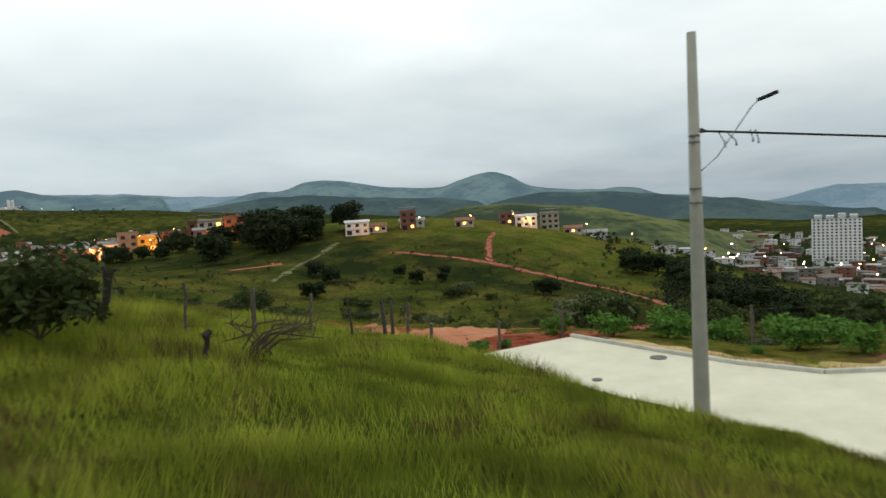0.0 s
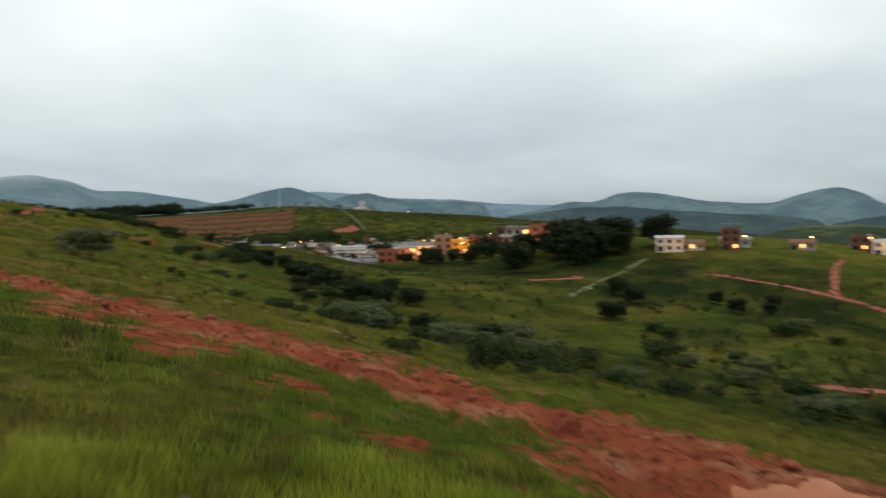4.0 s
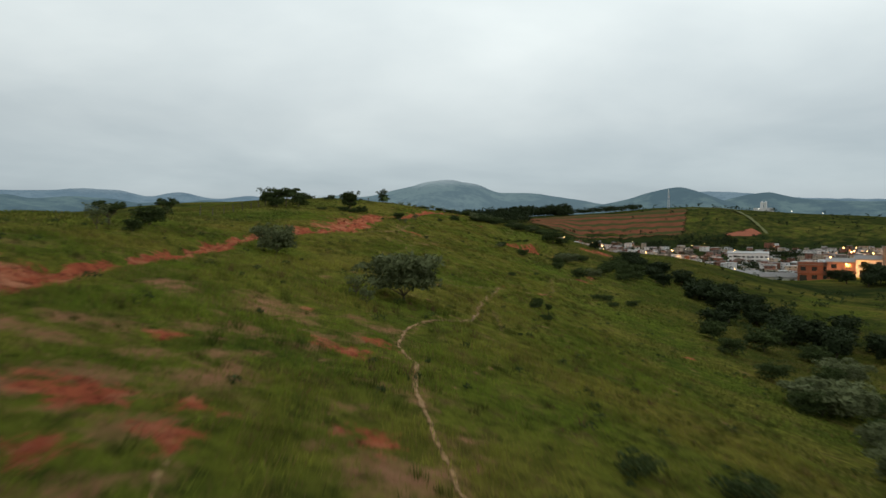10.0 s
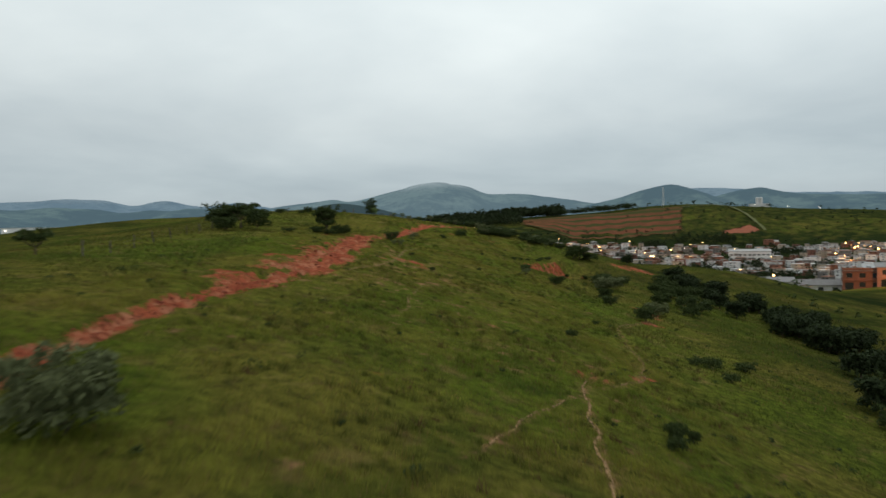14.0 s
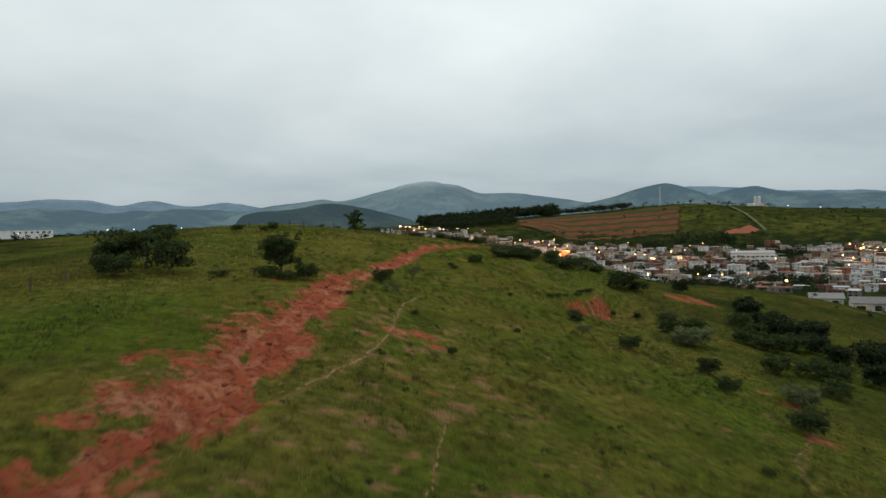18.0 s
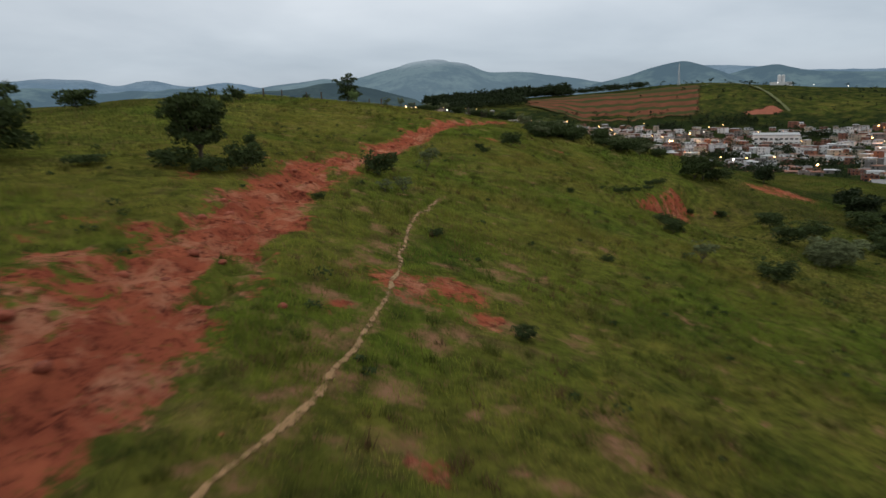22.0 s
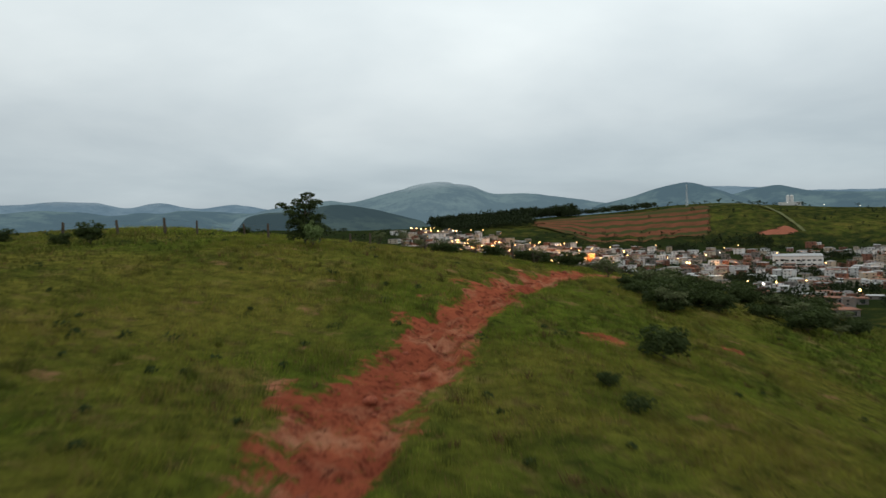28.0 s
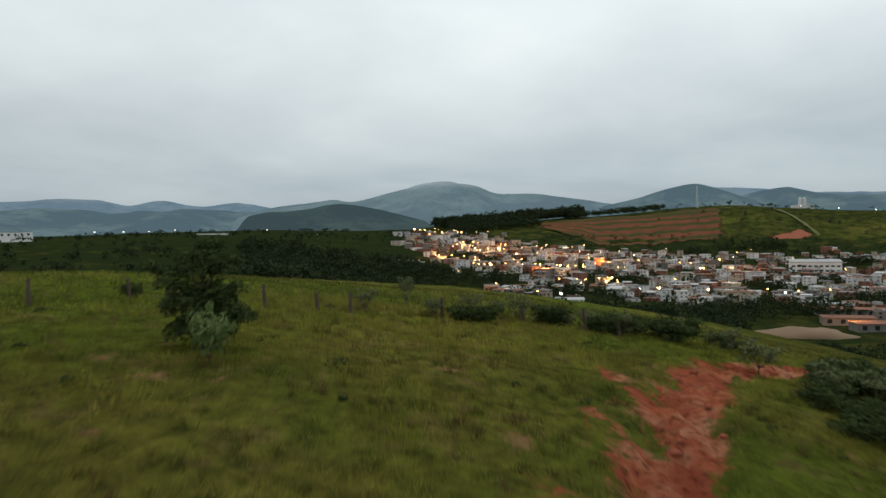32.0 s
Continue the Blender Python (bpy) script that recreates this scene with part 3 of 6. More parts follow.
def line_distance(x, y, line):
    """How deep each point lies within the half-width of a track, in half-widths from its edge (1 at the middle, below 0 outside)."""
    best = np.full(len(x), -9.0)
    for (ax, ay, aw), (cx, cy, cw) in zip(line, line[1:]):
        pick = (x > min(ax, cx) - 6) & (x < max(ax, cx) + 6) & (y > min(ay, cy) - 6) & (y < max(ay, cy) + 6)
        px_, py_ = x[pick], y[pick]
        s = np.clip(((px_ - ax) * (cx - ax) + (py_ - ay) * (cy - ay)) / ((cx - ax) ** 2 + (cy - ay) ** 2), 0, 1)
        d = np.hypot(px_ - ax - s * (cx - ax), py_ - ay - s * (cy - ay))
        w = aw + s * (cw - aw)
        best[pick] = np.maximum(best[pick], 1 - d / w)
    return best


def inside_road(x, y):
    """Signed distance to the concrete road, negative inside."""
    d, odd = np.full(len(x), 1e9), np.zeros(len(x), bool)
    for (ax, ay), (cx, cy) in zip(ROAD_EDGE, ROAD_EDGE[1:] + ROAD_EDGE[:1]):
        s = np.clip(((x - ax) * (cx - ax) + (y - ay) * (cy - ay)) / ((cx - ax) ** 2 + (cy - ay) ** 2), 0, 1)
        d = np.minimum(d, np.hypot(x - ax - s * (cx - ax), y - ay - s * (cy - ay)))
        if ay != cy:
            odd ^= ((ay > y) != (cy > y)) & (x < (cx - ax) * (y - ay) / (cy - ay) + ax)
    return np.where(odd, -d, d)


def scarp_x(y):
    """The rim of the small landslip."""
    return 33.0 + (y - 194) * .62 + .5 * vnoise(y / 1.3, y * 0, 15)


def scarp_rib(y):
    """Upright ribs of its face, 0 in the clefts and 1 on the ribs."""
    return np.abs(np.sin(y * 1.9 + .9 * vnoise(y / 2.1, y * 0, 18)))


def soil_at(x, y):
    """Bare earth, 0 to 1."""
    wx, wy = x + 0.55 * fractal(x / 2.2, y / 3.6, 11, 3) + .25 * vnoise(x / .6, y / .8, 12), y + 0.4 * fractal(x / 1.7, y / 1.7, 13, 2)
    s = np.clip(line_distance(wx, wy, DIRT_ROAD) * 1.3 + 0.42, 0, 1)
    s = s * (1 - 0.75 * np.clip(fractal(x / 1.6, y / 3.4, 14, 4) * 1.8 - .2, 0, 1) * (line_distance(x, y, DIRT_ROAD) < .72))
    for line in THIN:
        s = np.maximum(s, np.clip(line_distance(wx, wy, line) * 1.4 + .3, 0, 1) * np.clip(fractal(x / 1.4, y / 2.0, 19, 4) * 1.7 + .12, 0, 1) * .8)
    for cx, cy, r in BARE:
        k = np.nonzero((np.abs(x - cx) < r * 2 + 1) & (np.abs(y - cy) < r * 2 + 1))[0]
        s[k] = np.maximum(s[k], np.clip(1.2 - np.hypot(wx[k] - cx, wy[k] - cy) / r * 0.8, 0, 1) * 0.9)
    scarp = np.clip(1.45 - np.abs(x - scarp_x(y) - 1.7) / 1.5, 0, 1) * (.3 + .8 * scarp_rib(y - .35 * (x - scarp_x(y)))) * smooth(190, 192, y) * (1 - smooth(204, 207, y))
    return np.maximum(s, scarp)


def trail_at(x, y):
    """Trodden paths, 1 on the path and 0 beside it."""
    s = np.zeros(len(x))
    for t in TRAILS:
        s = np.maximum(s, np.clip(line_distance(x, y, t) * 1.5 + .6, 0, 1))
    return s


def worn_at(x, y):
    """Thin grass with the earth showing through."""
    s = np.zeros(len(x))
    wx, wy = x + 0.5 * vnoise(x / 1.3, y / 1.3, 16), y + 0.5 * vnoise(x / 1.3, y / 1.3, 17)
    for cx, cy, r in WORN:
        k = np.nonzero((np.abs(x - cx) < r * 2 + 1) & (np.abs(y - cy) < r * 2 + 1))[0]
        s[k] = np.maximum(s[k], np.clip(1.1 - np.hypot(wx[k] - cx, wy[k] - cy) / r * .8, 0, 1) * .75)
    return np.maximum(s, .4 * np.clip(trail_at(x, y), 0, 1))


def ground_z(x, y):
    """The land as it lies, with the road's bed, the ruts of the track, the gully and tussocks."""
    x, y = np.atleast_1d(np.asarray(x, float)), np.atleast_1d(np.asarray(y, float))
    z = landform(x, y)
    k = np.nonzero((x > -165) & (x < 195) & (y > -165) & (y < 395))[0]
    if len(k):
        z[k] = near_relief(x[k], y[k], z[k])
    return z


def near_relief(x, y, z):
    close = 1 - smooth(60, 140, np.hypot(np.maximum(np.abs(x - 15) - 25, 0), np.maximum(np.abs(y - 115) - 125, 0)))
    z = z + close * (0.12 * fractal(x / 6, y / 6, 41, 3) + 0.08 * vnoise(x / 1.1, y / 1.1, 44))
    rut = np.clip(line_distance(x, y, DIRT_ROAD) * 2 + .2, 0, 1)
    z = z - rut * (0.08 + 0.52 * np.abs(fractal(x / 1.1, y / 2.2, 51, 4)))
    edge = x - scarp_x(y) - .9 * scarp_rib(y - .35 * (x - scarp_x(y))) + .4
    z = z - .8 * np.clip(1.5 - np.hypot(x - 25.3, y - 113.1), 0, 1.0)
    z = z - 2.9 * smooth(0, 2.2, edge) * (1 - smooth(5, 16, edge)) * smooth(185, 192, y) * (1 - smooth(204, 211, y))
    d = inside_road(x, y)
    bank = np.where(x < 22, 2.6, 9.0)
    return np.where(d < 0.4, ROAD_Z - 0.12, z + (ROAD_Z - 0.12 - z) * (1 - smooth(0.4, bank, d)))


def zat(x, y):
    return float(ground_z([x], [y])[0])


# ---- ground, one sheet to the horizon ----
def spread(lo, hi, step, end_lo, end_hi, grow):
    c = list(np.arange(lo, hi, step))
    s, v = step, c[-1]
    while v < end_hi:
        s *= grow
        v += s
        c.append(v)
    s, v, low = step, lo, []
    while v > end_lo:
        s *= grow
        v -= s
        low.append(v)
    return np.array(low[::-1] + c)


gx, gy = spread(-4, 45, 0.36, -4700, 4700, 1.085), spread(-2, 238, 0.45, -3000, 4700, 1.085)
GX, GY = np.meshgrid(gx, gy)
fx, fy = GX.ravel(), GY.ravel()
gz = ground_z(fx, fy)
nx_, ny_ = len(gx), len(gy)
idx = (np.arange(ny_ - 1)[:, None] * nx_ + np.arange(nx_ - 1)[None, :]).ravel()
ground_mesh = array_mesh("ground", np.stack([fx, fy, gz], 1), np.stack([idx, idx + 1, idx + nx_ + 1, idx + nx_], 1), [MAT_GROUND], smooth_all=True)
dist_c = np.hypot(fx - CENTRE[0], fy - CENTRE[1])
near_box = (fx > -30) & (fx < 80) & (fy > -20) & (fy < 260)
soil = np.zeros(len(fx))
soil[near_box] = soil_at(fx[near_box], fy[near_box])
bear_c = np.degrees(np.arctan2(fx - CENTRE[0], fy - CENTRE[1]))
gorge = smooth(140, 200, dist_c) * (1 - smooth(800, 1000, dist_c)) * (1 - smooth(-4, 6, bear_c)) * smooth(-70, -50, bear_c)
scrub = np.clip((.42 + .45 * smooth(-22, -14, bear_c)) * gorge + (.8 - .1 * smooth(12, 18, bear_c) * (1 - smooth(40, 46, bear_c))) * smooth(1000, 1300, dist_c) + .45 * smooth(28, 60, fx) * (1 - smooth(70, 110, fx)) + .5 * smooth(5, 40, -fx) + 0.5 * smooth(55, 110, fx) * (1 - smooth(150, 240, dist_c)) + smooth(300, 420, dist_c) * (0.85 - .55 * (1 - smooth(-14, -6, bear_c))) * (1 - smooth(1050, 1200, dist_c)) + .28 * smooth(110, 160, dist_c) * smooth(30, 50, bear_c) * (1 - smooth(300, 420, dist_c)), 0, 1) * (0.86 + .14 * vnoise(fx / 40, fy / 40, 61))
trail = np.zeros(len(fx))
trail[near_box] = worn_at(fx[near_box], fy[near_box])
for nm, val in (("soil", soil), ("worn", trail), ("scrub", np.clip(scrub, 0, 1))):
    at_ = ground_mesh.attributes.new(nm, "FLOAT", "POINT")
    at_.data.foreach_set("value", val.astype(np.float32))
tagged(new("ground", ground_mesh), "grassy hill pasture with a worn red earth track", "ground", kind="structure")

# ---- concrete road ----
bm = bmesh.new()
top = [bm.verts.new((x, y, ROAD_Z)) for x, y in ROAD_EDGE]
low = [bm.verts.new((x, y, ROAD_Z - 0.3)) for x, y in ROAD_EDGE]
bm.faces.new(top[::-1])
for k in range(len(top)):
    j = (k + 1) % len(top)
    bm.faces.new((top[k], top[j], low[j], low[k]))
bmesh.ops.recalc_face_normals(bm, faces=bm.faces)
road = tagged(new("road", bm_mesh(bm, "road", MAT_CONCRETE)), "pale new concrete street ending at the pasture", "road", kind="structure")
kerb_line = [Vector((x, y, 0)) for x, y in ROAD_EDGE[1:8]]
for a, c in zip(kerb_line, kerb_line[1:]):
    n = max(1, round((c - a).length / 1.0))
    for k in range(n):
        p, q = a.lerp(c, k / n), a.lerp(c, (k + 1) / n)
        bm = bmesh.new()
        ln = (q - p).length
        box(bm, 0.006, ln - 0.006, -0.06, 0.07, -0.2, 0.12)
        bmesh.ops.bevel(bm, geom=[e for e in bm.edges if all(v.co.z > 0 for v in e.verts)], offset=0.02, segments=1, affect="EDGES")
        part("kerbstone", bm, MAT_KERB, road, at=Matrix.Translation((p.x, p.y, ROAD_Z)) @ Matrix.Rotation(math.atan2(q.y - p.y, q.x - p.x), 4, "Z"))
for px_, py_, r in ((20.9, 5.7, 0.26), (17.9, 6.6, 0.15)):
    bm = bmesh.new()
    bmesh.ops.create_cone(bm, cap_ends=True, segments=24, radius1=r, radius2=r * 0.98, depth=0.03)
    bmesh.ops.inset_individual(bm, faces=[f for f in bm.faces if f.normal.z > 0.9], thickness=0.05, depth=-0.008)
    part("manhole_cover", bm, MAT_IRON, road, "dark round iron cover set in concrete", at=Matrix.Translation((px_, py_, ROAD_Z + 0.012)))


# ---- distant ranges ----
def mountain_range(name, label, line, dist, depth, mat, seed, foot=-60.0):
    """Hills with the skyline given as bearing and height, over a foot in the valley."""
    b = np.array([p[0] for p in line])
    h = np.array([p[1] for p in line])
    bs = np.linspace(b[0], b[-1], 300)
    crest = cubic(b, bs) @ h
    rows = np.array([-1.0, -.8, -.6, -.45, -.3, -.15, 0, .3, 1.0])
    B, R = np.meshgrid(bs, rows)
    fall = np.where(R < 0, 1 - np.abs(R) ** 1.4, 1 - np.abs(R))
    d = dist + R * depth
    x, y = 10 + d * np.sin(np.radians(B)), 120 + d * np.cos(np.radians(B))
    ends = smooth(b[0], b[0] + 1.5, B) * (1 - smooth(b[-1] - 1.5, b[-1], B))
    rough = fractal(x / 260, y / 260, seed, 4) * depth * 0.035 * (1 - np.exp(-np.abs(R) * 6)) + fractal(x / 70, y / 70, seed + 9, 2) * 2.6
    z = foot + (np.tile(crest, (len(rows), 1)) - foot) * fall * (0.35 + .65 * ends) + rough * (R < .5)
    n = len(bs)
    i = (np.arange(len(rows) - 1)[:, None] * n + np.arange(n - 1)[None, :]).ravel()
    me = array_mesh(name, np.stack([x.ravel(), y.ravel(), z.ravel()], 1), np.stack([i, i + 1, i + n + 1, i + n], 1), [mat], smooth_all=True)
    return tagged(new(name, me), label, "mountain", kind="structure")


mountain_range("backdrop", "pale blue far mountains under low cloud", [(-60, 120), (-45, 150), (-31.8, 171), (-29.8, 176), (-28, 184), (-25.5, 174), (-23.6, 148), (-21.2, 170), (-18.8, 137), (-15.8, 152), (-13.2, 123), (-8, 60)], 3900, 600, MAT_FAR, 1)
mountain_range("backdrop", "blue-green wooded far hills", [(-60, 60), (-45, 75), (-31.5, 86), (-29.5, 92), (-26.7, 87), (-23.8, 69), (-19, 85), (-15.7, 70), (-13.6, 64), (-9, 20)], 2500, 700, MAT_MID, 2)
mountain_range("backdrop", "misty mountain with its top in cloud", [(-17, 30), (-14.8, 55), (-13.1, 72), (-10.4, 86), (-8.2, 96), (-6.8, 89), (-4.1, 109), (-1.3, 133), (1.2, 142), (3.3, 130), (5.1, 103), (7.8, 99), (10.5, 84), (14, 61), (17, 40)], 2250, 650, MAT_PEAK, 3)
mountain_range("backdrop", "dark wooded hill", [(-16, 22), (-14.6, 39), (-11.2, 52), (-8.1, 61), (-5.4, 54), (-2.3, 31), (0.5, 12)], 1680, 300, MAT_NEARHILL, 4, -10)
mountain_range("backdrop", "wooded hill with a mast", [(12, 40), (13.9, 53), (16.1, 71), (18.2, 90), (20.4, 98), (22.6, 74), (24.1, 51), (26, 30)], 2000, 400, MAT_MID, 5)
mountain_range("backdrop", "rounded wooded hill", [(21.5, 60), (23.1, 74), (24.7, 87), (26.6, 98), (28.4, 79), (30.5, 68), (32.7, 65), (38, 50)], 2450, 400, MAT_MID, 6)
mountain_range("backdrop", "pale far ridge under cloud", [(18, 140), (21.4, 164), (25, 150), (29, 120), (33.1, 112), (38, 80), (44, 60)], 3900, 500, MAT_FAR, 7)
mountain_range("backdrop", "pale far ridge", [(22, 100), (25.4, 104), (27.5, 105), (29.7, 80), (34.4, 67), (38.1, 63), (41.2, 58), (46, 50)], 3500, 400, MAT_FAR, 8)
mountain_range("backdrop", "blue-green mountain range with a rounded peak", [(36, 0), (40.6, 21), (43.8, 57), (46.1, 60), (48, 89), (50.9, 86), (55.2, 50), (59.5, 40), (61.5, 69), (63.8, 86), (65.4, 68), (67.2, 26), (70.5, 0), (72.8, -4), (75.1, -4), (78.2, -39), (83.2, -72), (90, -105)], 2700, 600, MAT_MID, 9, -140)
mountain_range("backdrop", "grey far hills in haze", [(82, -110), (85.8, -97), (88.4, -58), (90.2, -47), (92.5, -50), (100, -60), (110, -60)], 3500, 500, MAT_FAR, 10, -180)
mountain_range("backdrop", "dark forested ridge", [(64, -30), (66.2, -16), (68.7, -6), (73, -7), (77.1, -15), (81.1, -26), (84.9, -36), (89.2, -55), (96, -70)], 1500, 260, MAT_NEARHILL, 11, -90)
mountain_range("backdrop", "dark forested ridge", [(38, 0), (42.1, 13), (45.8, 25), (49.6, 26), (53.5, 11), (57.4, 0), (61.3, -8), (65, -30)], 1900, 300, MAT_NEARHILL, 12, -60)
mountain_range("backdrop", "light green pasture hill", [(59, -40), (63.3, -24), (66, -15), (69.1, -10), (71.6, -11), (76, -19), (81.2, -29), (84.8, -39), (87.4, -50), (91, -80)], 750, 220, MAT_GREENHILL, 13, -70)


# ---- plants ----
def leaf_cloud(rng, blobs, n, size, droop=0.3, shell=0.55):
    """Leaves over and inside a handful of clumps: each a bent pair of triangles."""
    blobs = np.array(blobs, float)
    pick = rng.choice(len(blobs), n, p=blobs[:, 3] ** 2 / (blobs[:, 3] ** 2).sum())
    d = rng.normal(size=(n, 3))
    d /= np.linalg.norm(d, axis=1)[:, None]
    d[:, 2] = np.where(d[:, 2] < -0.35, -d[:, 2], d[:, 2])
    r = shell + (1 - shell) * rng.random(n) ** 0.6
    c = blobs[pick, :3] + d * blobs[pick, 3:6] * r[:, None]
    a = rng.normal(size=(n, 3)) + d * 0.8
    a[:, 2] -= droop
    a /= np.linalg.norm(a, axis=1)[:, None]
    b = np.cross(a, d + 0.4 * rng.normal(size=(n, 3)))
    b /= np.linalg.norm(b, axis=1)[:, None] + 1e-9
    s = size * (0.6 + 0.8 * rng.random(n))[:, None]
    v = np.stack([c - a * s, c + b * s * 0.42, c + a * s, c - b * s * 0.42], 1).reshape(-1, 3)
    # Inner and low leaves get a darker tone, painted shade; part is random.
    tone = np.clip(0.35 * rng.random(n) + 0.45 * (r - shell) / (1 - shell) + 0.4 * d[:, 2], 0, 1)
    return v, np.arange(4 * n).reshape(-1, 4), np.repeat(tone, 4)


def limbs(rng, height, spread_, n, radius, lean=0.0, low=0.3):
    """A trunk that forks into n limbs; returns the mesh and the limbs' ends."""
    bm = bmesh.new()
    fork = height * low
    top = Vector((lean * fork, rng.normal() * 0.04 * height, fork))
    tube(bm, [(0, 0, -0.25), top * 0.5 + Vector((rng.normal() * .03 * height, 0, 0)), top], [radius * 1.25, radius, radius * 0.8], 8)
    ends = []
    for k in range(n):
        t = 2 * math.pi * (k + rng.random() * 0.6) / n
        reach = spread_ * (0.45 + 0.5 * rng.random())
        end = Vector((top.x + math.cos(t) * reach, top.y + math.sin(t) * reach, height * (0.66 + 0.26 * rng.random())))
        mid = top.lerp(end, 0.5) + Vector((0, 0, -0.06 * height))
        tube(bm, [top, mid, end], [radius * 0.6, radius * 0.4, radius * 0.12], 6, False)
        ends.append(end)
        side = mid + Vector((math.sin(t) * reach * 0.4, -math.cos(t) * reach * 0.4, height * 0.2))
        tube(bm, [mid, side], [radius * 0.3, radius * 0.08], 5, False)
        ends.append(side)
    return bm, ends


KIND = {  # limbs, height, spread, leaves, leaf size, clump size, leaf material, fork, flatness, skirt, label
    "leafy_bush": (7, 0.85, 0.62, 2000, 0.058, 0.36, MAT_LEAF, 0.12, 0.8, 7, "rounded dark green bush in the pasture", "bush"),
    "silver_bush": (8, 0.85, 0.72, 3400, 0.055, 0.34, MAT_SILVER, 0.12, 0.75, 8, "broad grey-green bush with silvery leaves", "bush"),
    "low_scrub": (6, 0.7, 0.7, 1100, 0.065, 0.34, MAT_LEAF, 0.1, 0.75, 6, "low dark scrub bush on the slope", "bush"),
    "sparse_shrub": (7, 0.9, 0.42, 480, 0.050, 0.20, MAT_SILVER, 0.2, 0.9, 2, "sparse grey-green shrub with bare stems", "shrub"),
    "umbrella_tree": (8, 0.9, 0.62, 2400, 0.042, 0.26, MAT_LEAF, 0.32, 0.6, 2, "small flat-topped tree in the pasture", "tree"),
    "round_tree": (12, 0.92, 0.34, 9000, 0.027, 0.21, MAT_LEAF, 0.26, 0.8, 8, "round-crowned small tree beside the red track", "tree"),
    "dark_tree": (8, 0.85, 0.36, 1700, 0.060, 0.27, MAT_DARKLEAF, 0.2, 1.0, 9, "dense dark green tree on the hillside", "tree"),
    "pale_shrub": (9, 0.85, 0.6, 700, 0.085, 0.30, MAT_PALELEAF, 0.1, 0.8, 4, "low shrub with pale young leaves beside the crest tree", "shrub"),
    "broad_weed": (7, 0.8, 0.62, 900, 0.095, 0.33, MAT_BRIGHT, 0.1, 0.8, 6, "fresh green broad-leaved weeds behind the kerb", "weeds"),
}
MADE = {}


def plant(kind, x, y, size, wide=1.0, variant=0, sink=0.05):
    """A plant of a kind, size metres tall; the first of a variant is built, the rest share its meshes."""
    n, h, spread_, leaves, leaf, clump, mat, fork, flat, skirt, label, category = KIND[kind]
    rng = np.random.default_rng(hash((len(kind), ord(kind[0]), ord(kind[1]), variant)) % 99991)
    m = pose(x, y, zat(x, y) - sink, 0, 0, (x * 37 + y * 71) % 360) @ Matrix.Diagonal((size * wide, size * wide, size, 1))
    if (kind, variant) in MADE:
        return copy_thing(MADE[kind, variant], m @ Matrix.Diagonal([1 / s for s in MADE[kind, variant].scale] + [1]))
    ob = thing(kind, m, label, category, kind.replace("_", " ") + " group")
    bm, ends = limbs(rng, h, spread_, n, 0.035 * h if "tree" in kind else 0.018, 0.1 * rng.normal(), fork)
    part("trunk" if "tree" in kind else "stem", bm, MAT_BARK, ob, sharp=False)
    blobs = [(e.x, e.y, e.z, clump * (0.55 + .6 * rng.random()), clump * (0.55 + .6 * rng.random()), clump * flat * (0.5 + .5 * rng.random())) for e in ends]
    for k in range(skirt):   # clumps that reach down the sides
        t = 2 * math.pi * (k + rng.random()) / skirt
        low = (0.5 if kind == "umbrella_tree" else 0.34 if kind == "round_tree" else 0.26) + .2 * rng.random()
        blobs.append((math.cos(t) * spread_ * .62, math.sin(t) * spread_ * .62, low * h, clump * .8, clump * .8, clump * flat * .75))
    for k in range(9):   # sprigs that break the outline
        e = blobs[int(rng.integers(0, len(blobs)))]
        t = rng.random() * 6.283
        r = .3 + .16 * rng.random()
        blobs.append((e[0] + math.cos(t) * e[3] * 1.05, e[1] + math.sin(t) * e[4] * 1.05, e[2] + e[5] * (.3 + .8 * rng.random()), clump * r, clump * r, clump * r))
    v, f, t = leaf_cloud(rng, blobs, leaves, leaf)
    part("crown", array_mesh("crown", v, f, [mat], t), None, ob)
    MADE[kind, variant] = ob
    return ob


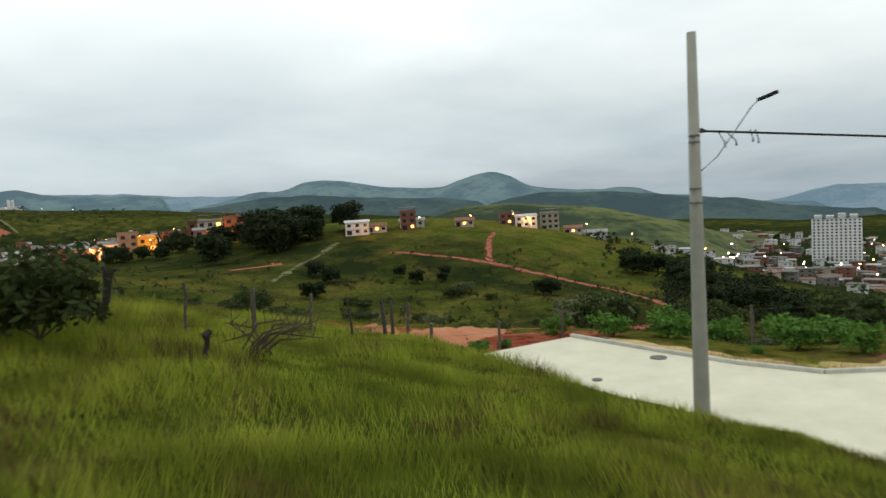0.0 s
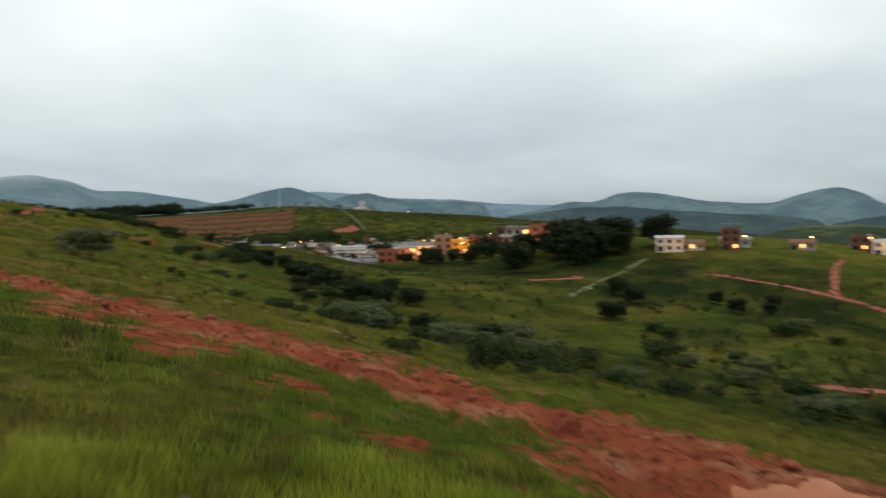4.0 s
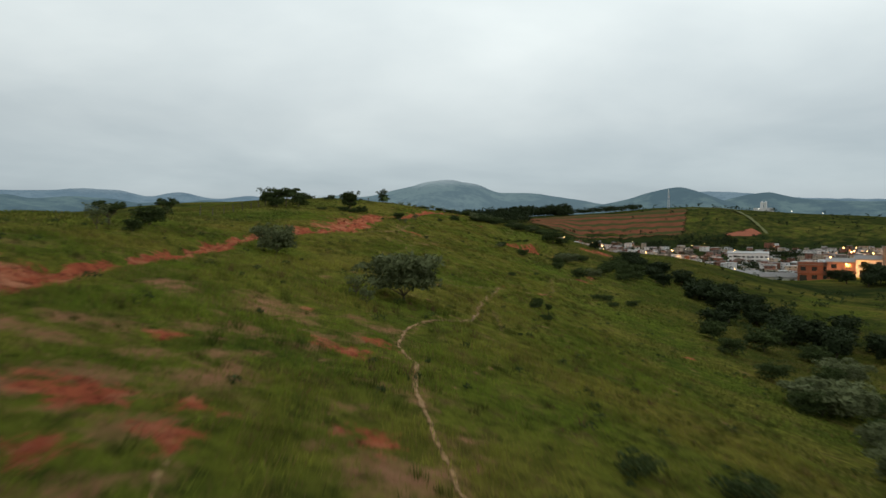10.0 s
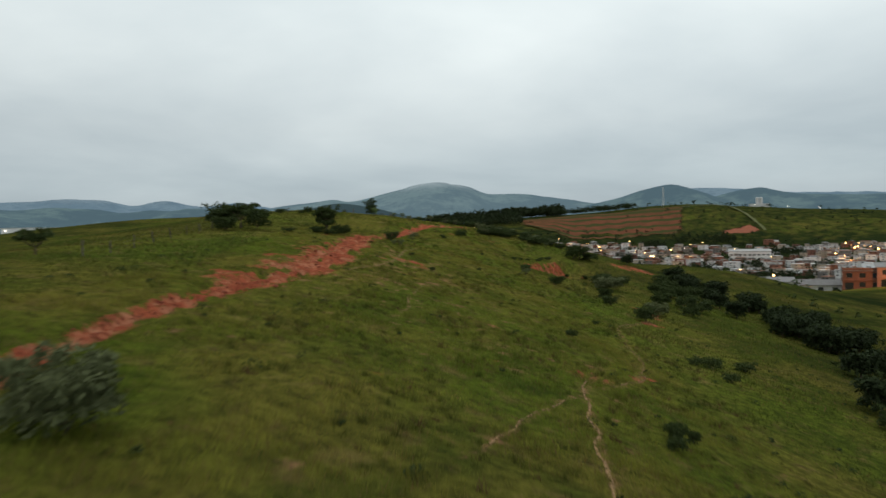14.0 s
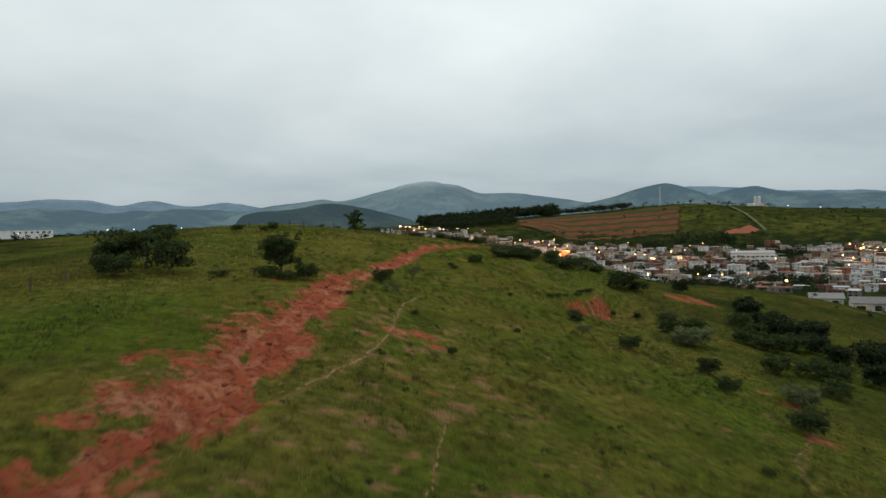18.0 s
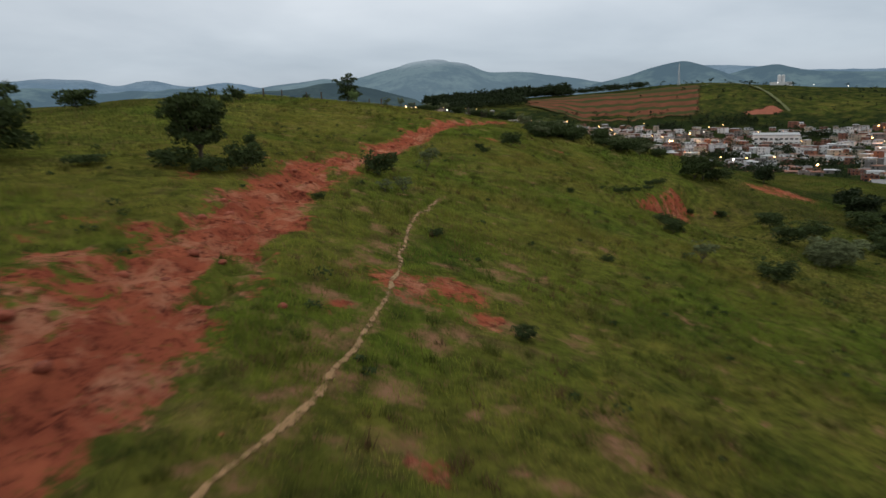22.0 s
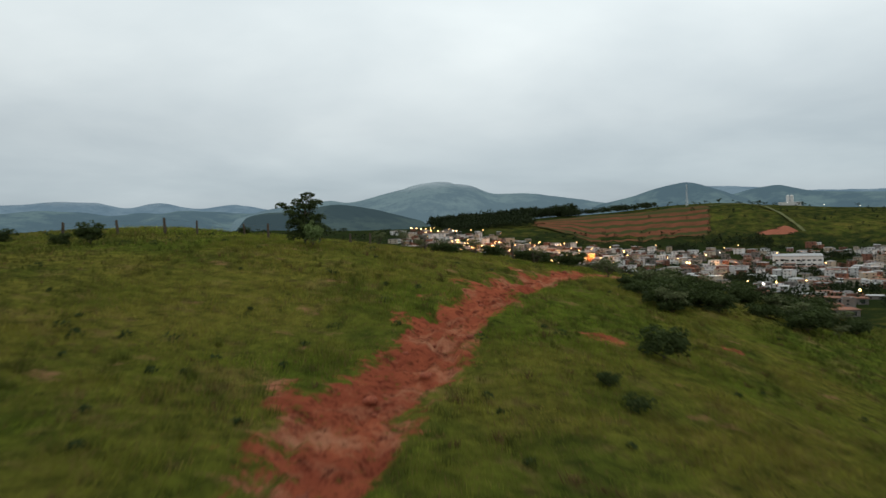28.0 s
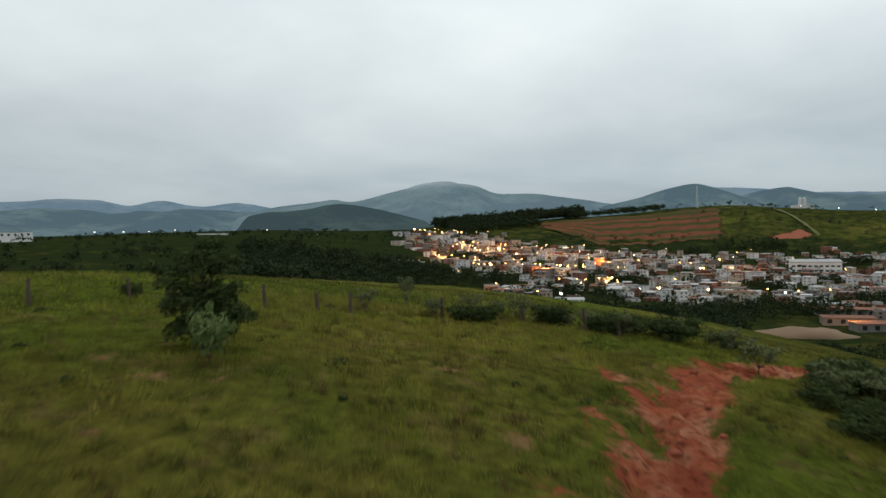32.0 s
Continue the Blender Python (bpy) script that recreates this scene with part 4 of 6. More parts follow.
# by the ridge path, from south to north: kind, x, y, height, width
PLANTS = [
    ("leafy_bush", 5.6, 11.4, 1.7, 1.0), ("leafy_bush", 4.0, 12.6, 1.6, 1.1), ("leafy_bush", 6.6, 13.6, 1.2, 1.0),
    ("silver_bush", 27.2, 46.4, 1.5, 1.0), ("low_scrub", 25.4, 52.4, 1.1, 1.0), ("low_scrub", 24.2, 51.2, .9, 1.0), ("leafy_bush", 44, 75.6, 2.0, .9), ("silver_bush", 44, 61.5, 2.3, 1.0), ("low_scrub", 30, 51, 1.2, 1.2),
    ("leafy_bush", 36, 52.5, 1.5, .8), ("leafy_bush", 46, 90, 2.2, 1.0), ("silver_bush", 45.4, 80.5, 1.7, 1.1), ("leafy_bush", 26, 29.4, 1.5, 1.1), ("low_scrub", 28.2, 30, .8, 1.0), ("low_scrub", 22.6, 31.4, .6, 1.0),
    ("umbrella_tree", -8, 59.8, 2.3, .9), ("leafy_bush", -11, 69.5, 1.9, .6), ("umbrella_tree", -9.2, 70.6, 2.9, .8), ("sparse_shrub", -4.2, 83, 1.8, 1.0), ("umbrella_tree", -5.4, 87.2, 2.0, .9), ("leafy_bush", -2.6, 84.5, 1.0, 1.0),
    ("silver_bush", 15.9, 79.6, 3.0, 1.12), ("sparse_shrub", 13.4, 76.4, 1.3, 1.0), ("sparse_shrub", 14.2, 74.4, 1.1, 1.0), ("silver_bush", 6.4, 87.2, 2.2, .92), ("low_scrub", 26.6, 101, .9, .8), ("leafy_bush", 28.3, 103.5, .7, .8),
    ("leafy_bush", 51.2, 121.4, 2.4, 1.0), ("dark_tree", 54, 128, 3.6, 1.2), ("low_scrub", 27.3, 127.9, .8, 1.0), ("leafy_bush", 40.6, 150, 2.0, 1.0), ("leafy_bush", 38.6, 158, 1.5, 1.0), ("low_scrub", 32, 139, .6, 1.0),
    ("silver_bush", 43, 178.5, 2.1, 1.1), ("leafy_bush", 33.4, 168.2, 1.5, 1.1), ("sparse_shrub", 28.9, 168.6, 1.5, 1.3), ("leafy_bush", 50, 172, 2.2, 1.1), ("leafy_bush", 54.2, 173, 2.4, 1.1), ("low_scrub", 33.4, 196.6, .55, 1.5), ("low_scrub", 35.8, 200.4, .6, 1.5), ("low_scrub", 30.2, 191.4, .6, 1.4), ("low_scrub", 38.6, 205, .8, 1.4),
    ("leafy_bush", 31.6, 193.6, .55, 1.3), ("leafy_bush", 36.8, 203, .6, 1.4), ("umbrella_tree", 46.6, 212.6, 3.3, 1.1), ("leafy_bush", 45.2, 211.6, 3.0, 1.0), ("leafy_bush", 49, 214, 2.0, 1.4), ("leafy_bush", 46, 205.5, .9, 1.2), ("leafy_bush", 42.2, 205, .7, 1.2),
    ("umbrella_tree", -10.4, 163.8, 3.9, .95), ("leafy_bush", -7.6, 161.6, 3.0, 1.0), ("leafy_bush", -13.4, 166, 3.4, 1.1), ("leafy_bush", -11, 159, 2.2, 1.1), ("round_tree", 1.2, 163.6, 3.9, 1.0), ("leafy_bush", 3.5, 163.6, 1.5, 1.1), ("low_scrub", .2, 162.6, 1.3, 1.4), ("low_scrub", 2.2, 162, 1.1, 1.4), ("low_scrub", -3.4, 161.5, .7, 2.0),
    ("leafy_bush", 9.7, 170.6, 1.6, .95), ("sparse_shrub", 12.5, 177.6, 1.9, 1.0), ("sparse_shrub", 11.3, 166.5, 1.0, 1.3), ("sparse_shrub", 10.4, 165.4, .8, 1.3), ("low_scrub", 17.8, 192, .7, 1.0), ("leafy_bush", 21.2, 199.3, 1.5, 1.1), ("leafy_bush", 17.6, 194.4, .6, 1.0), ("leafy_bush", 23.8, 182.2, .5, .9),
    ("low_scrub", 30.9, 181, 1.0, 1.0), ("leafy_bush", 15.6, 149, .55, 1.0), ("low_scrub", 22, 163.8, .5, 1.1), ("leafy_bush", -10.2, 214.4, 1.5, .9), ("leafy_bush", -11.4, 213, 1.0, 1.0), ("leafy_bush", .4, 177, .9, .8), ("low_scrub", 13.0, 159, .5, 1.0), ("leafy_bush", 7.6, 160.4, .5, .9),
    ("leafy_bush", 31.6, 218.5, 1.5, 1.3), ("low_scrub", 28, 217.4, 1.3, 1.3), ("leafy_bush", 33.3, 224.8, 1.6, 1.4), ("low_scrub", 29.6, 228, 1.4, 1.3), ("leafy_bush", 27.2, 224.6, 1.1, 1.5), ("low_scrub", 36, 221, 1.4, 1.2), ("leafy_bush", 38, 229, 1.8, 1.2),
    ("pale_shrub", 3.5, 216.6, 1.75, .62), ("sparse_shrub", 8.6, 239, 2.0, .7), ("sparse_shrub", 6.6, 232, 1.5, 1.0), ("sparse_shrub", 15.4, 235.5, 1.8, 1.1), ("leafy_bush", 17.4, 236, 1.5, 1.2), ("low_scrub", 21.6, 236.5, 1.6, 1.3), ("leafy_bush", 25, 236, 1.7, 1.3), ("sparse_shrub", 12.6, 236.4, 1.4, 1.2),
    ("leafy_bush", -22, 199, 2.2, 1.4), ("leafy_bush", -4.6, 229.5, .8, 1.0), ("leafy_bush", -16, 214, 1.2, 1.3),
    # thickets on the east slope
    ("leafy_bush", 29.7, 35.5, 1.2, 1.3), ("silver_bush", 41, 49.7, 2.2, 1.1), ("leafy_bush", 38.3, 41.8, 1.8, 1.3), ("low_scrub", 34.3, 34.8, 1.2, 1.4), ("low_scrub", 23.1, 30.9, .8, 1.0), ("silver_bush", 40.4, 69.7, 2.4, 1.2), ("leafy_bush", 29.7, 56.2, 1.0, 1.2),
    ("silver_bush", 46.3, 65.3, 2.6, 1.2), ("leafy_bush", 71, 111, 2.6, 1.2), ("silver_bush", 75, 84.5, 3.0, 1.4), ("silver_bush", 80.7, 98.7, 3.2, 1.5), ("leafy_bush", 77.9, 79.4, 2.8, 1.4), ("silver_bush", 70, 96, 2.8, 1.3), ("dark_tree", 72, 131, 3.4, 1.3), ("dark_tree", 65, 133, 3.2, 1.3),
    ("low_scrub", 26.9, 57.8, 1.1, 1.1), ("low_scrub", 27.2, 54.4, .9, 1.1), ("leafy_bush", 29.6, 54.5, 1.1, 1.1), ("silver_bush", 31.5, 53.5, 1.2, 1.0), ("leafy_bush", 34.5, 58.5, 1.2, 1.1), ("leafy_bush", 49.6, 103, 2.0, 1.1), ("silver_bush", 47.6, 91, 2.8, 1.4), ("silver_bush", 50.7, 93.4, 2.6, 1.4),
    ("leafy_bush", 47.7, 81.8, 2.4, 1.2), ("low_scrub", 23.4, 57.1, .8, 1.1), ("leafy_bush", 58, 122.5, 3.0, 1.2), ("dark_tree", 71.5, 143, 3.6, 1.4), ("dark_tree", 71.6, 135.6, 3.4, 1.4), ("dark_tree", 65.6, 166.5, 3.2, 1.4), ("dark_tree", 62.5, 174.8, 3.0, 1.3), ("dark_tree", 70.4, 167, 3.4, 1.4),
    ("leafy_bush", 55.2, 189.9, 2.0, 1.2), ("leafy_bush", 51.6, 164.7, 1.8, 1.1), ("low_scrub", 26.8, 94.7, .9, .9), ("low_scrub", 39, 130.6, 1.0, 1.0), ("leafy_bush", 27.2, 102.6, 1.1, .7), ("low_scrub", 40.3, 130.3, 1.3, 1.1), ("low_scrub", 40.1, 125.9, 1.0, 1.1), ("low_scrub", 44.6, 133, 1.3, 1.1),
    ("leafy_bush", 39.3, 163.8, 1.7, 1.0), ("silver_bush", 44.9, 158.3, 1.8, 1.1), ("leafy_bush", 44.3, 187.2, 1.9, 1.2), ("leafy_bush", 30.3, 177.1, 1.2, 1.1), ("leafy_bush", 58, 187, 2.2, 1.3), ("leafy_bush", 56, 172, 2.2, 1.2), ("leafy_bush", 49.8, 112.9, 2.0, 1.2), ("umbrella_tree", -17.8, 128.2, 2.4, 1.0), ("leafy_bush", -4.5, 91.6, 1.8, 1.1),
    ("leafy_bush", 48, 198, 1.6, 1.4), ("leafy_bush", 49.9, 193.3, 1.7, 1.4), ("silver_bush", 44.4, 180.7, 2.2, 1.4), ("leafy_bush", 60.3, 201.3, 2.4, 1.3), ("leafy_bush", 59.6, 196.3, 2.2, 1.3), ("leafy_bush", 56.8, 187.3, 2.4, 1.3), ("low_scrub", 26.5, 220.5, 1.2, 1.3), ("leafy_bush", 61.6, 190, 2.4, 1.3),
    # behind the kerb and down the first slope
    ("broad_weed", 24.2, 8.2, 0.94, 1.1), ("broad_weed", 25.4, 6.4, 1.08, 1.2), ("broad_weed", 23.8, 10.4, 0.79, 1.0), ("broad_weed", 27, 4.8, 0.94, 1.2), ("broad_weed", 25.6, 2.2, 1.15, 1.1), ("broad_weed", 24.2, .4, 1.01, 1.0), ("broad_weed", 28, 1.2, 1.01, 1.3),
    ("broad_weed", 30, -1.2, 1.08, 1.2), ("broad_weed", 29, 7.4, 1.08, 1.3), ("broad_weed", 32, 3, 1.22, 1.3), ("broad_weed", 19.2, 12.1, 0.5, 1.3), ("broad_weed", 20.2, 11.7, 0.5, 1.3), ("broad_weed", 21.2, 11.2, 0.36, 1.2), ("broad_weed", 23.2, 3.2, 0.29, 1.2), ("leafy_bush", 28.5, 10, 1.8, 1.1), ("silver_bush", 31.5, 12, 2.2, 1.1),
    ("leafy_bush", 34, 7, 2.2, 1.1), ("leafy_bush", 36, 1, 2.3, 1.2), ("silver_bush", 38, 14, 2.4, 1.1), ("leafy_bush", 33, -3, 2.0, 1.2),
]
for k, (kind, x, y, size, wide) in enumerate(PLANTS):
    plant(kind, x, y, size, wide, k % (2 if kind in ("umbrella_tree", "silver_bush", "sparse_shrub") else 3 if kind in ("leafy_bush", "low_scrub") else 1))

# scrub and trees on the slopes and across the first valley
rng_w = np.random.default_rng(5)
SLOPE = [(x, y, k) for x, y, k in (
    (156, 112, 1), (162, 106, 1), (148, 85, 0), (150, 88, 0), (122, 115, 1), (165, 72, 1), (138, 55, 1), (130, 39, 1), (141, 38, 1), (135, 44, 0), (97, 10, 0), (195, 27, 1), (188, 12, 1), (180, 20, 1), (172, 6, 1), (90, 45, 0),
    (115, 87, 0), (123, 103, 0), (108, 92, 0), (100, 80, 0), (96, 62, 0), (104, 70, 0), (84, 52, 0), (92, 36, 0), (86, 26, 0), (63, 69, 0), (73, 64, 0), (74, 102, 0), (68, 98, 1), (134, 126, 1), (62, 110, 0), (66, 120, 0), (60, 98, 0))]
for x, y, dark in SLOPE:
    for j in range(2):
        xx, yy = x + rng_w.normal() * 3.5, y + rng_w.normal() * 3.5
        plant("dark_tree" if dark else ("silver_bush" if rng_w.random() < .4 else "leafy_bush"), xx, yy, (3.6 if dark else 2.2) * (.8 + .6 * rng_w.random()), 1.25, j if not dark else 0)
for k in range(44):   # a thicket over the east shoulder of the crest
    x = 26.5 + 19 * rng_w.random()
    plant(("leafy_bush", "low_scrub", "leafy_bush", "sparse_shrub")[k % 4], x, 213 + .35 * (x - 27) + 17 * rng_w.random(), .9 + 1.1 * rng_w.random(), 1.35, k % 2)
for k in range(26):   # bushes and tall weeds along the crest fence
    x = 10 + 22 * rng_w.random()
    plant(("sparse_shrub", "low_scrub")[k % 2], x, 230.5 + .2 * x + 3.5 * rng_w.random(), .7 + .9 * rng_w.random(), 1.1, k % 2)
for s in range(44):   # dark trees over the shoulder of the eastern hill
    f_ = s / 43
    plant("dark_tree", 228 - 40 * f_ + rng_w.normal() * 9, 66 - 62 * f_ + rng_w.normal() * 7, 4.5 + 3 * rng_w.random(), 1.35, 0)
for k in range(46):   # a dark belt of trees down the east side of the ridge
    s = rng_w.random()
    plant("dark_tree", 74 - 8 * s + rng_w.normal() * 5, 132 + 84 * s + rng_w.normal() * 5, 2.2 + 1.8 * rng_w.random(), 1.3, 0)
for k in range(24):   # tall trees on the saddle to the north-east
    plant("dark_tree", 176 + rng_w.normal() * 11, 190 + rng_w.normal() * 10, 8 + 6 * rng_w.random(), 1.15, 0)
for k in range(30):
    plant("dark_tree", 140 + rng_w.random() * 50, 210 + rng_w.random() * 50, 3.5 + 2.5 * rng_w.random(), 1.25, 0)

# the leaning young tree on the crest by the north fence
crest_tree = thing("young_tree", pose(2.6, 218.6, zat(2.6, 218.6) - .05, 0, 0, 20), "leaning young tree with clumps of large leaves on the crest", "tree")
rng_c = np.random.default_rng(3)
bm = bmesh.new()
tube(bm, [(0, 0, -.2), (.05, 0, .9), (.1, .1, 1.9), (.2, .1, 3.0)], [.10, .085, .06, .03], 8)
arms = [(-1.5, .2, 2.75), (-1.0, -.3, 2.2), (.75, -.3, 2.9), (.35, .3, 3.45), (1.2, .3, 1.9), (-.8, -.5, 1.6), (.8, .5, 1.3), (-.2, -.8, 1.2), (1.3, -.4, 1.0), (-.4, .2, 3.0)]
for a in arms:
    tube(bm, [(0, .05, a[2] * .55), (a[0] * .5, a[1] * .5, a[2] * .82), a], [.04, .03, .012], 5, False)
part("trunk", bm, MAT_BARK, crest_tree, sharp=False)
clumps = [(*a, .42 + .22 * rng_c.random(), .4, .3) for a in arms] + [(a[0] * .62, a[1] * .62, a[2] * .9, .5, .45, .34) for a in arms]
clumps += [(0, 0, .6, 1.25, 1.15, .6), (.25, .1, 1.7, .95, .85, .6), (-.3, .1, 1.4, 1.0, .9, .6), (.8, 0, 1.0, .9, .9, .65), (.1, 0, 2.4, .7, .6, .5)]
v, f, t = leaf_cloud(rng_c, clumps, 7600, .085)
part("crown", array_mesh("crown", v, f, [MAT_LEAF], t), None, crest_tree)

# ---- grass ----
def blades(name, label, x, y, height, width, mats, rng, mat_share=0.12):
    n = len(x)
    z = ground_z(x, y)
    turn, lean = rng.random(n) * 6.283, rng.random(n) * 6.283
    h = height * (0.55 + 0.75 * rng.random(n))
    dx, dy = np.cos(turn) * width * .5, np.sin(turn) * width * .5
    bend = h * (0.25 + 0.5 * rng.random(n))
    v = np.empty((n, 3, 3))
    v[:, 0] = np.stack([x - dx, y - dy, z - .03], 1)
    v[:, 1] = np.stack([x + dx, y + dy, z - .03], 1)
    v[:, 2] = np.stack([x + np.cos(lean) * bend, y + np.sin(lean) * bend, z + h], 1)
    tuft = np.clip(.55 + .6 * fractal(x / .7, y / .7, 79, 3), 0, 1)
    # Low tone at the feet paints the shade between blades; tips vary at random.
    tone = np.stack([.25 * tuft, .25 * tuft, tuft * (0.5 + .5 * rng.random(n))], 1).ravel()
    mi = (rng.random(n) < mat_share).astype(int)
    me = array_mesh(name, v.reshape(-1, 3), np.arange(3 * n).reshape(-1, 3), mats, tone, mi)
    return tagged(new(name, me), label, "grass", kind="stuff")


CELL = .2
rx, ry = np.arange(-31, 91, CELL), np.arange(-8, 264, CELL)
RX, RY = np.meshgrid(rx, ry)
SOIL_MAP, WORN_MAP = soil_at(RX.ravel(), RY.ravel()).reshape(RX.shape), worn_at(RX.ravel(), RY.ravel()).reshape(RX.shape)


def mapped(field, x, y):
    i, j = np.clip(((y + 8) / CELL + .5).astype(int), 0, len(ry) - 1), np.clip(((x + 31) / CELL + .5).astype(int), 0, len(rx) - 1)
    return field[i, j]


def meadow(x0, x1, y0, y1, per_m2, rng, clump=1.0):
    n = int((x1 - x0) * (y1 - y0) * per_m2)
    x, y = x0 + (x1 - x0) * rng.random(n), y0 + (y1 - y0) * rng.random(n)
    keep = (mapped(SOIL_MAP, x, y) + .35 * vnoise(x / .5, y / .5, 71) < .42) & (rng.random(len(x)) > mapped(WORN_MAP, x, y) * 1.15)
    if y0 < 10:
        keep &= inside_road(x, y) > 0.15
    keep &= rng.random(n) < 0.62 + .38 * clump * fractal(x / 2.3, y / 2.3, 72, 3)
    return x[keep], y[keep]


rng_g = np.random.default_rng(8)
x, y = meadow(-5, 22, -6, 17, 560, rng_g, .95)
tall = 0.22 + .17 * fractal(x / 1.6, y / 1.6, 73, 4)
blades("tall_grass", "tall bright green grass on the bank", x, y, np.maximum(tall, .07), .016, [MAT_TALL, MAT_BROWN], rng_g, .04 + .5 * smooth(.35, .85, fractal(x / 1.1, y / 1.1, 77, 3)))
x, y = meadow(-4, 34, 17, 238, 130, rng_g)
short = 0.17 + .13 * fractal(x / 2.4, y / 2.4, 74, 3)
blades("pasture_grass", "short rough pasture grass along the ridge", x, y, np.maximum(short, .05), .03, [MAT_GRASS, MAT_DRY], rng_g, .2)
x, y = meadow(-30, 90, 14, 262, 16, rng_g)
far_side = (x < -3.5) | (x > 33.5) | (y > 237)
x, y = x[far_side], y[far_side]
x2, y2 = meadow(-16, 34, 224, 243, 60, rng_g)
blades("crest_grass", "taller seeding grass along the crest fence", x2, y2, np.maximum(.2 + .16 * fractal(x2 / 2, y2 / 2, 76, 3), .08), .03, [MAT_TALL, MAT_DRY], rng_g, .35)
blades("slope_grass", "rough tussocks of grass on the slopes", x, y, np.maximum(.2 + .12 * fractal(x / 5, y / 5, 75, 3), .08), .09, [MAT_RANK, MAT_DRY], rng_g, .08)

# ---- coarse tussocks that stand out of the pasture ----
n_t = 9000
tx_, ty_ = -4 + 42 * rng_g.random(n_t), 20 + 216 * rng_g.random(n_t)
good = (fractal(tx_ / 5, ty_ / 5, 78, 3) + .3 * rng_g.random(n_t) > .1) & (soil_at(tx_, ty_) < .3) & (trail_at(tx_, ty_) < .2)
tx_, ty_ = tx_[good], ty_[good]
big_ = .18 + .26 * rng_g.random(len(tx_)) ** 2
rep = 22
x, y = np.repeat(tx_, rep) + rng_g.normal(size=len(tx_) * rep) * .11, np.repeat(ty_, rep) + rng_g.normal(size=len(tx_) * rep) * .11
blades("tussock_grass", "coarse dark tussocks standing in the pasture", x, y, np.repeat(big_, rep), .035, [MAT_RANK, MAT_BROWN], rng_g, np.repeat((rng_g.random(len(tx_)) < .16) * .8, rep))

# ---- dark weeds dotted through the pasture ----
weed_v, weed_t = [], []
for k in range(620):
    x, y = -8 + 66 * rng_g.random(), 24 + 212 * rng_g.random()
    if float(mapped(SOIL_MAP, np.array([x]), np.array([y]))[0]) > .3:
        continue
    h = .12 + .3 * rng_g.random() ** 2
    v, f, t = leaf_cloud(rng_g, [(0, 0, h * .5, h * 1.1, h * 1.1, h * .7)], 36, .07)
    weed_v.append(v + np.array([x, y, zat(x, y)]))
    weed_t.append(t)
weed_v = np.concatenate(weed_v)
tagged(new("pasture_weeds", array_mesh("pasture_weeds", weed_v, np.arange(len(weed_v)).reshape(-1, 4), [MAT_LEAF], np.concatenate(weed_t))), "small dark weeds dotted through the pasture", "weeds", kind="stuff")

# ---- clods and stones on the track ----
clod_src = []
for k in range(5):
    bm = bmesh.new()
    bmesh.ops.create_icosphere(bm, subdivisions=2, radius=1)
    for v_ in bm.verts:
        v_.co *= 1 + .35 * noise.noise(v_.co * 1.6 + Vector((k * 7, 0, 0)))
        v_.co.z = v_.co.z * .65
    clod_src.append(bm_mesh(bm, "earth_clod", MAT_CLOD, False))


def clod(x, y, r, label="lump of red earth on the grass"):
    ob = tagged(new("earth_clod", clod_src[int(x * 10 + y * 10) % 5]), label, "clod", "red earth clods")
    ob.matrix_basis = pose(x, y, zat(x, y) + r * .25, 0, 0, x * 99 % 360) @ Matrix.Diagonal((r, r, r, 1))
    return ob


clod(8.9, 51.9, .40, "large rounded lump of red earth beside the track")
for k in range(290):
    j = int(rng_g.integers(0, len(DIRT_ROAD) - 1))
    s = rng_g.random()
    a, c = DIRT_ROAD[j], DIRT_ROAD[j + 1]
    off = rng_g.normal() * .55
    clod(a[0] + s * (c[0] - a[0]) + off * a[2], a[1] + s * (c[1] - a[1]) + rng_g.normal() * .5, .05 + .17 * rng_g.random() ** 2)

# ---- heap of loose earth beyond the fence ----
bm = bmesh.new()
rows_ = []
for k in range(34):
    s = k / 33
    cx, cy = 15.2 + 11.5 * s, 13.4 + 1.6 * s
    h = .45 * math.sin(math.pi * s) ** .6 * (1 + .35 * noise.noise(Vector((s * 9, 0, 3))))
    row = []
    for j in range(13):
        u = j / 6 - 1
        yy = cy + u * 1.9
        lump = .16 * noise.noise(Vector((cx * 1.3, yy * 1.3, 8))) + .07 * noise.noise(Vector((cx * 3.7, yy * 3.7, 2)))
        row.append(bm.verts.new((cx, yy, zat(cx, yy) - .08 + max(0, (1 - u * u)) * (h + lump))))
    rows_.append(row)
for a, c in zip(rows_, rows_[1:]):
    for j in range(12):
        bm.faces.new((a[j], c[j], c[j + 1], a[j + 1]))
tagged(new("earth_bank", bm_mesh(bm, "earth_bank", MAT_BANK, False)), "long low heap of loose orange earth by the fence", "earth heap")

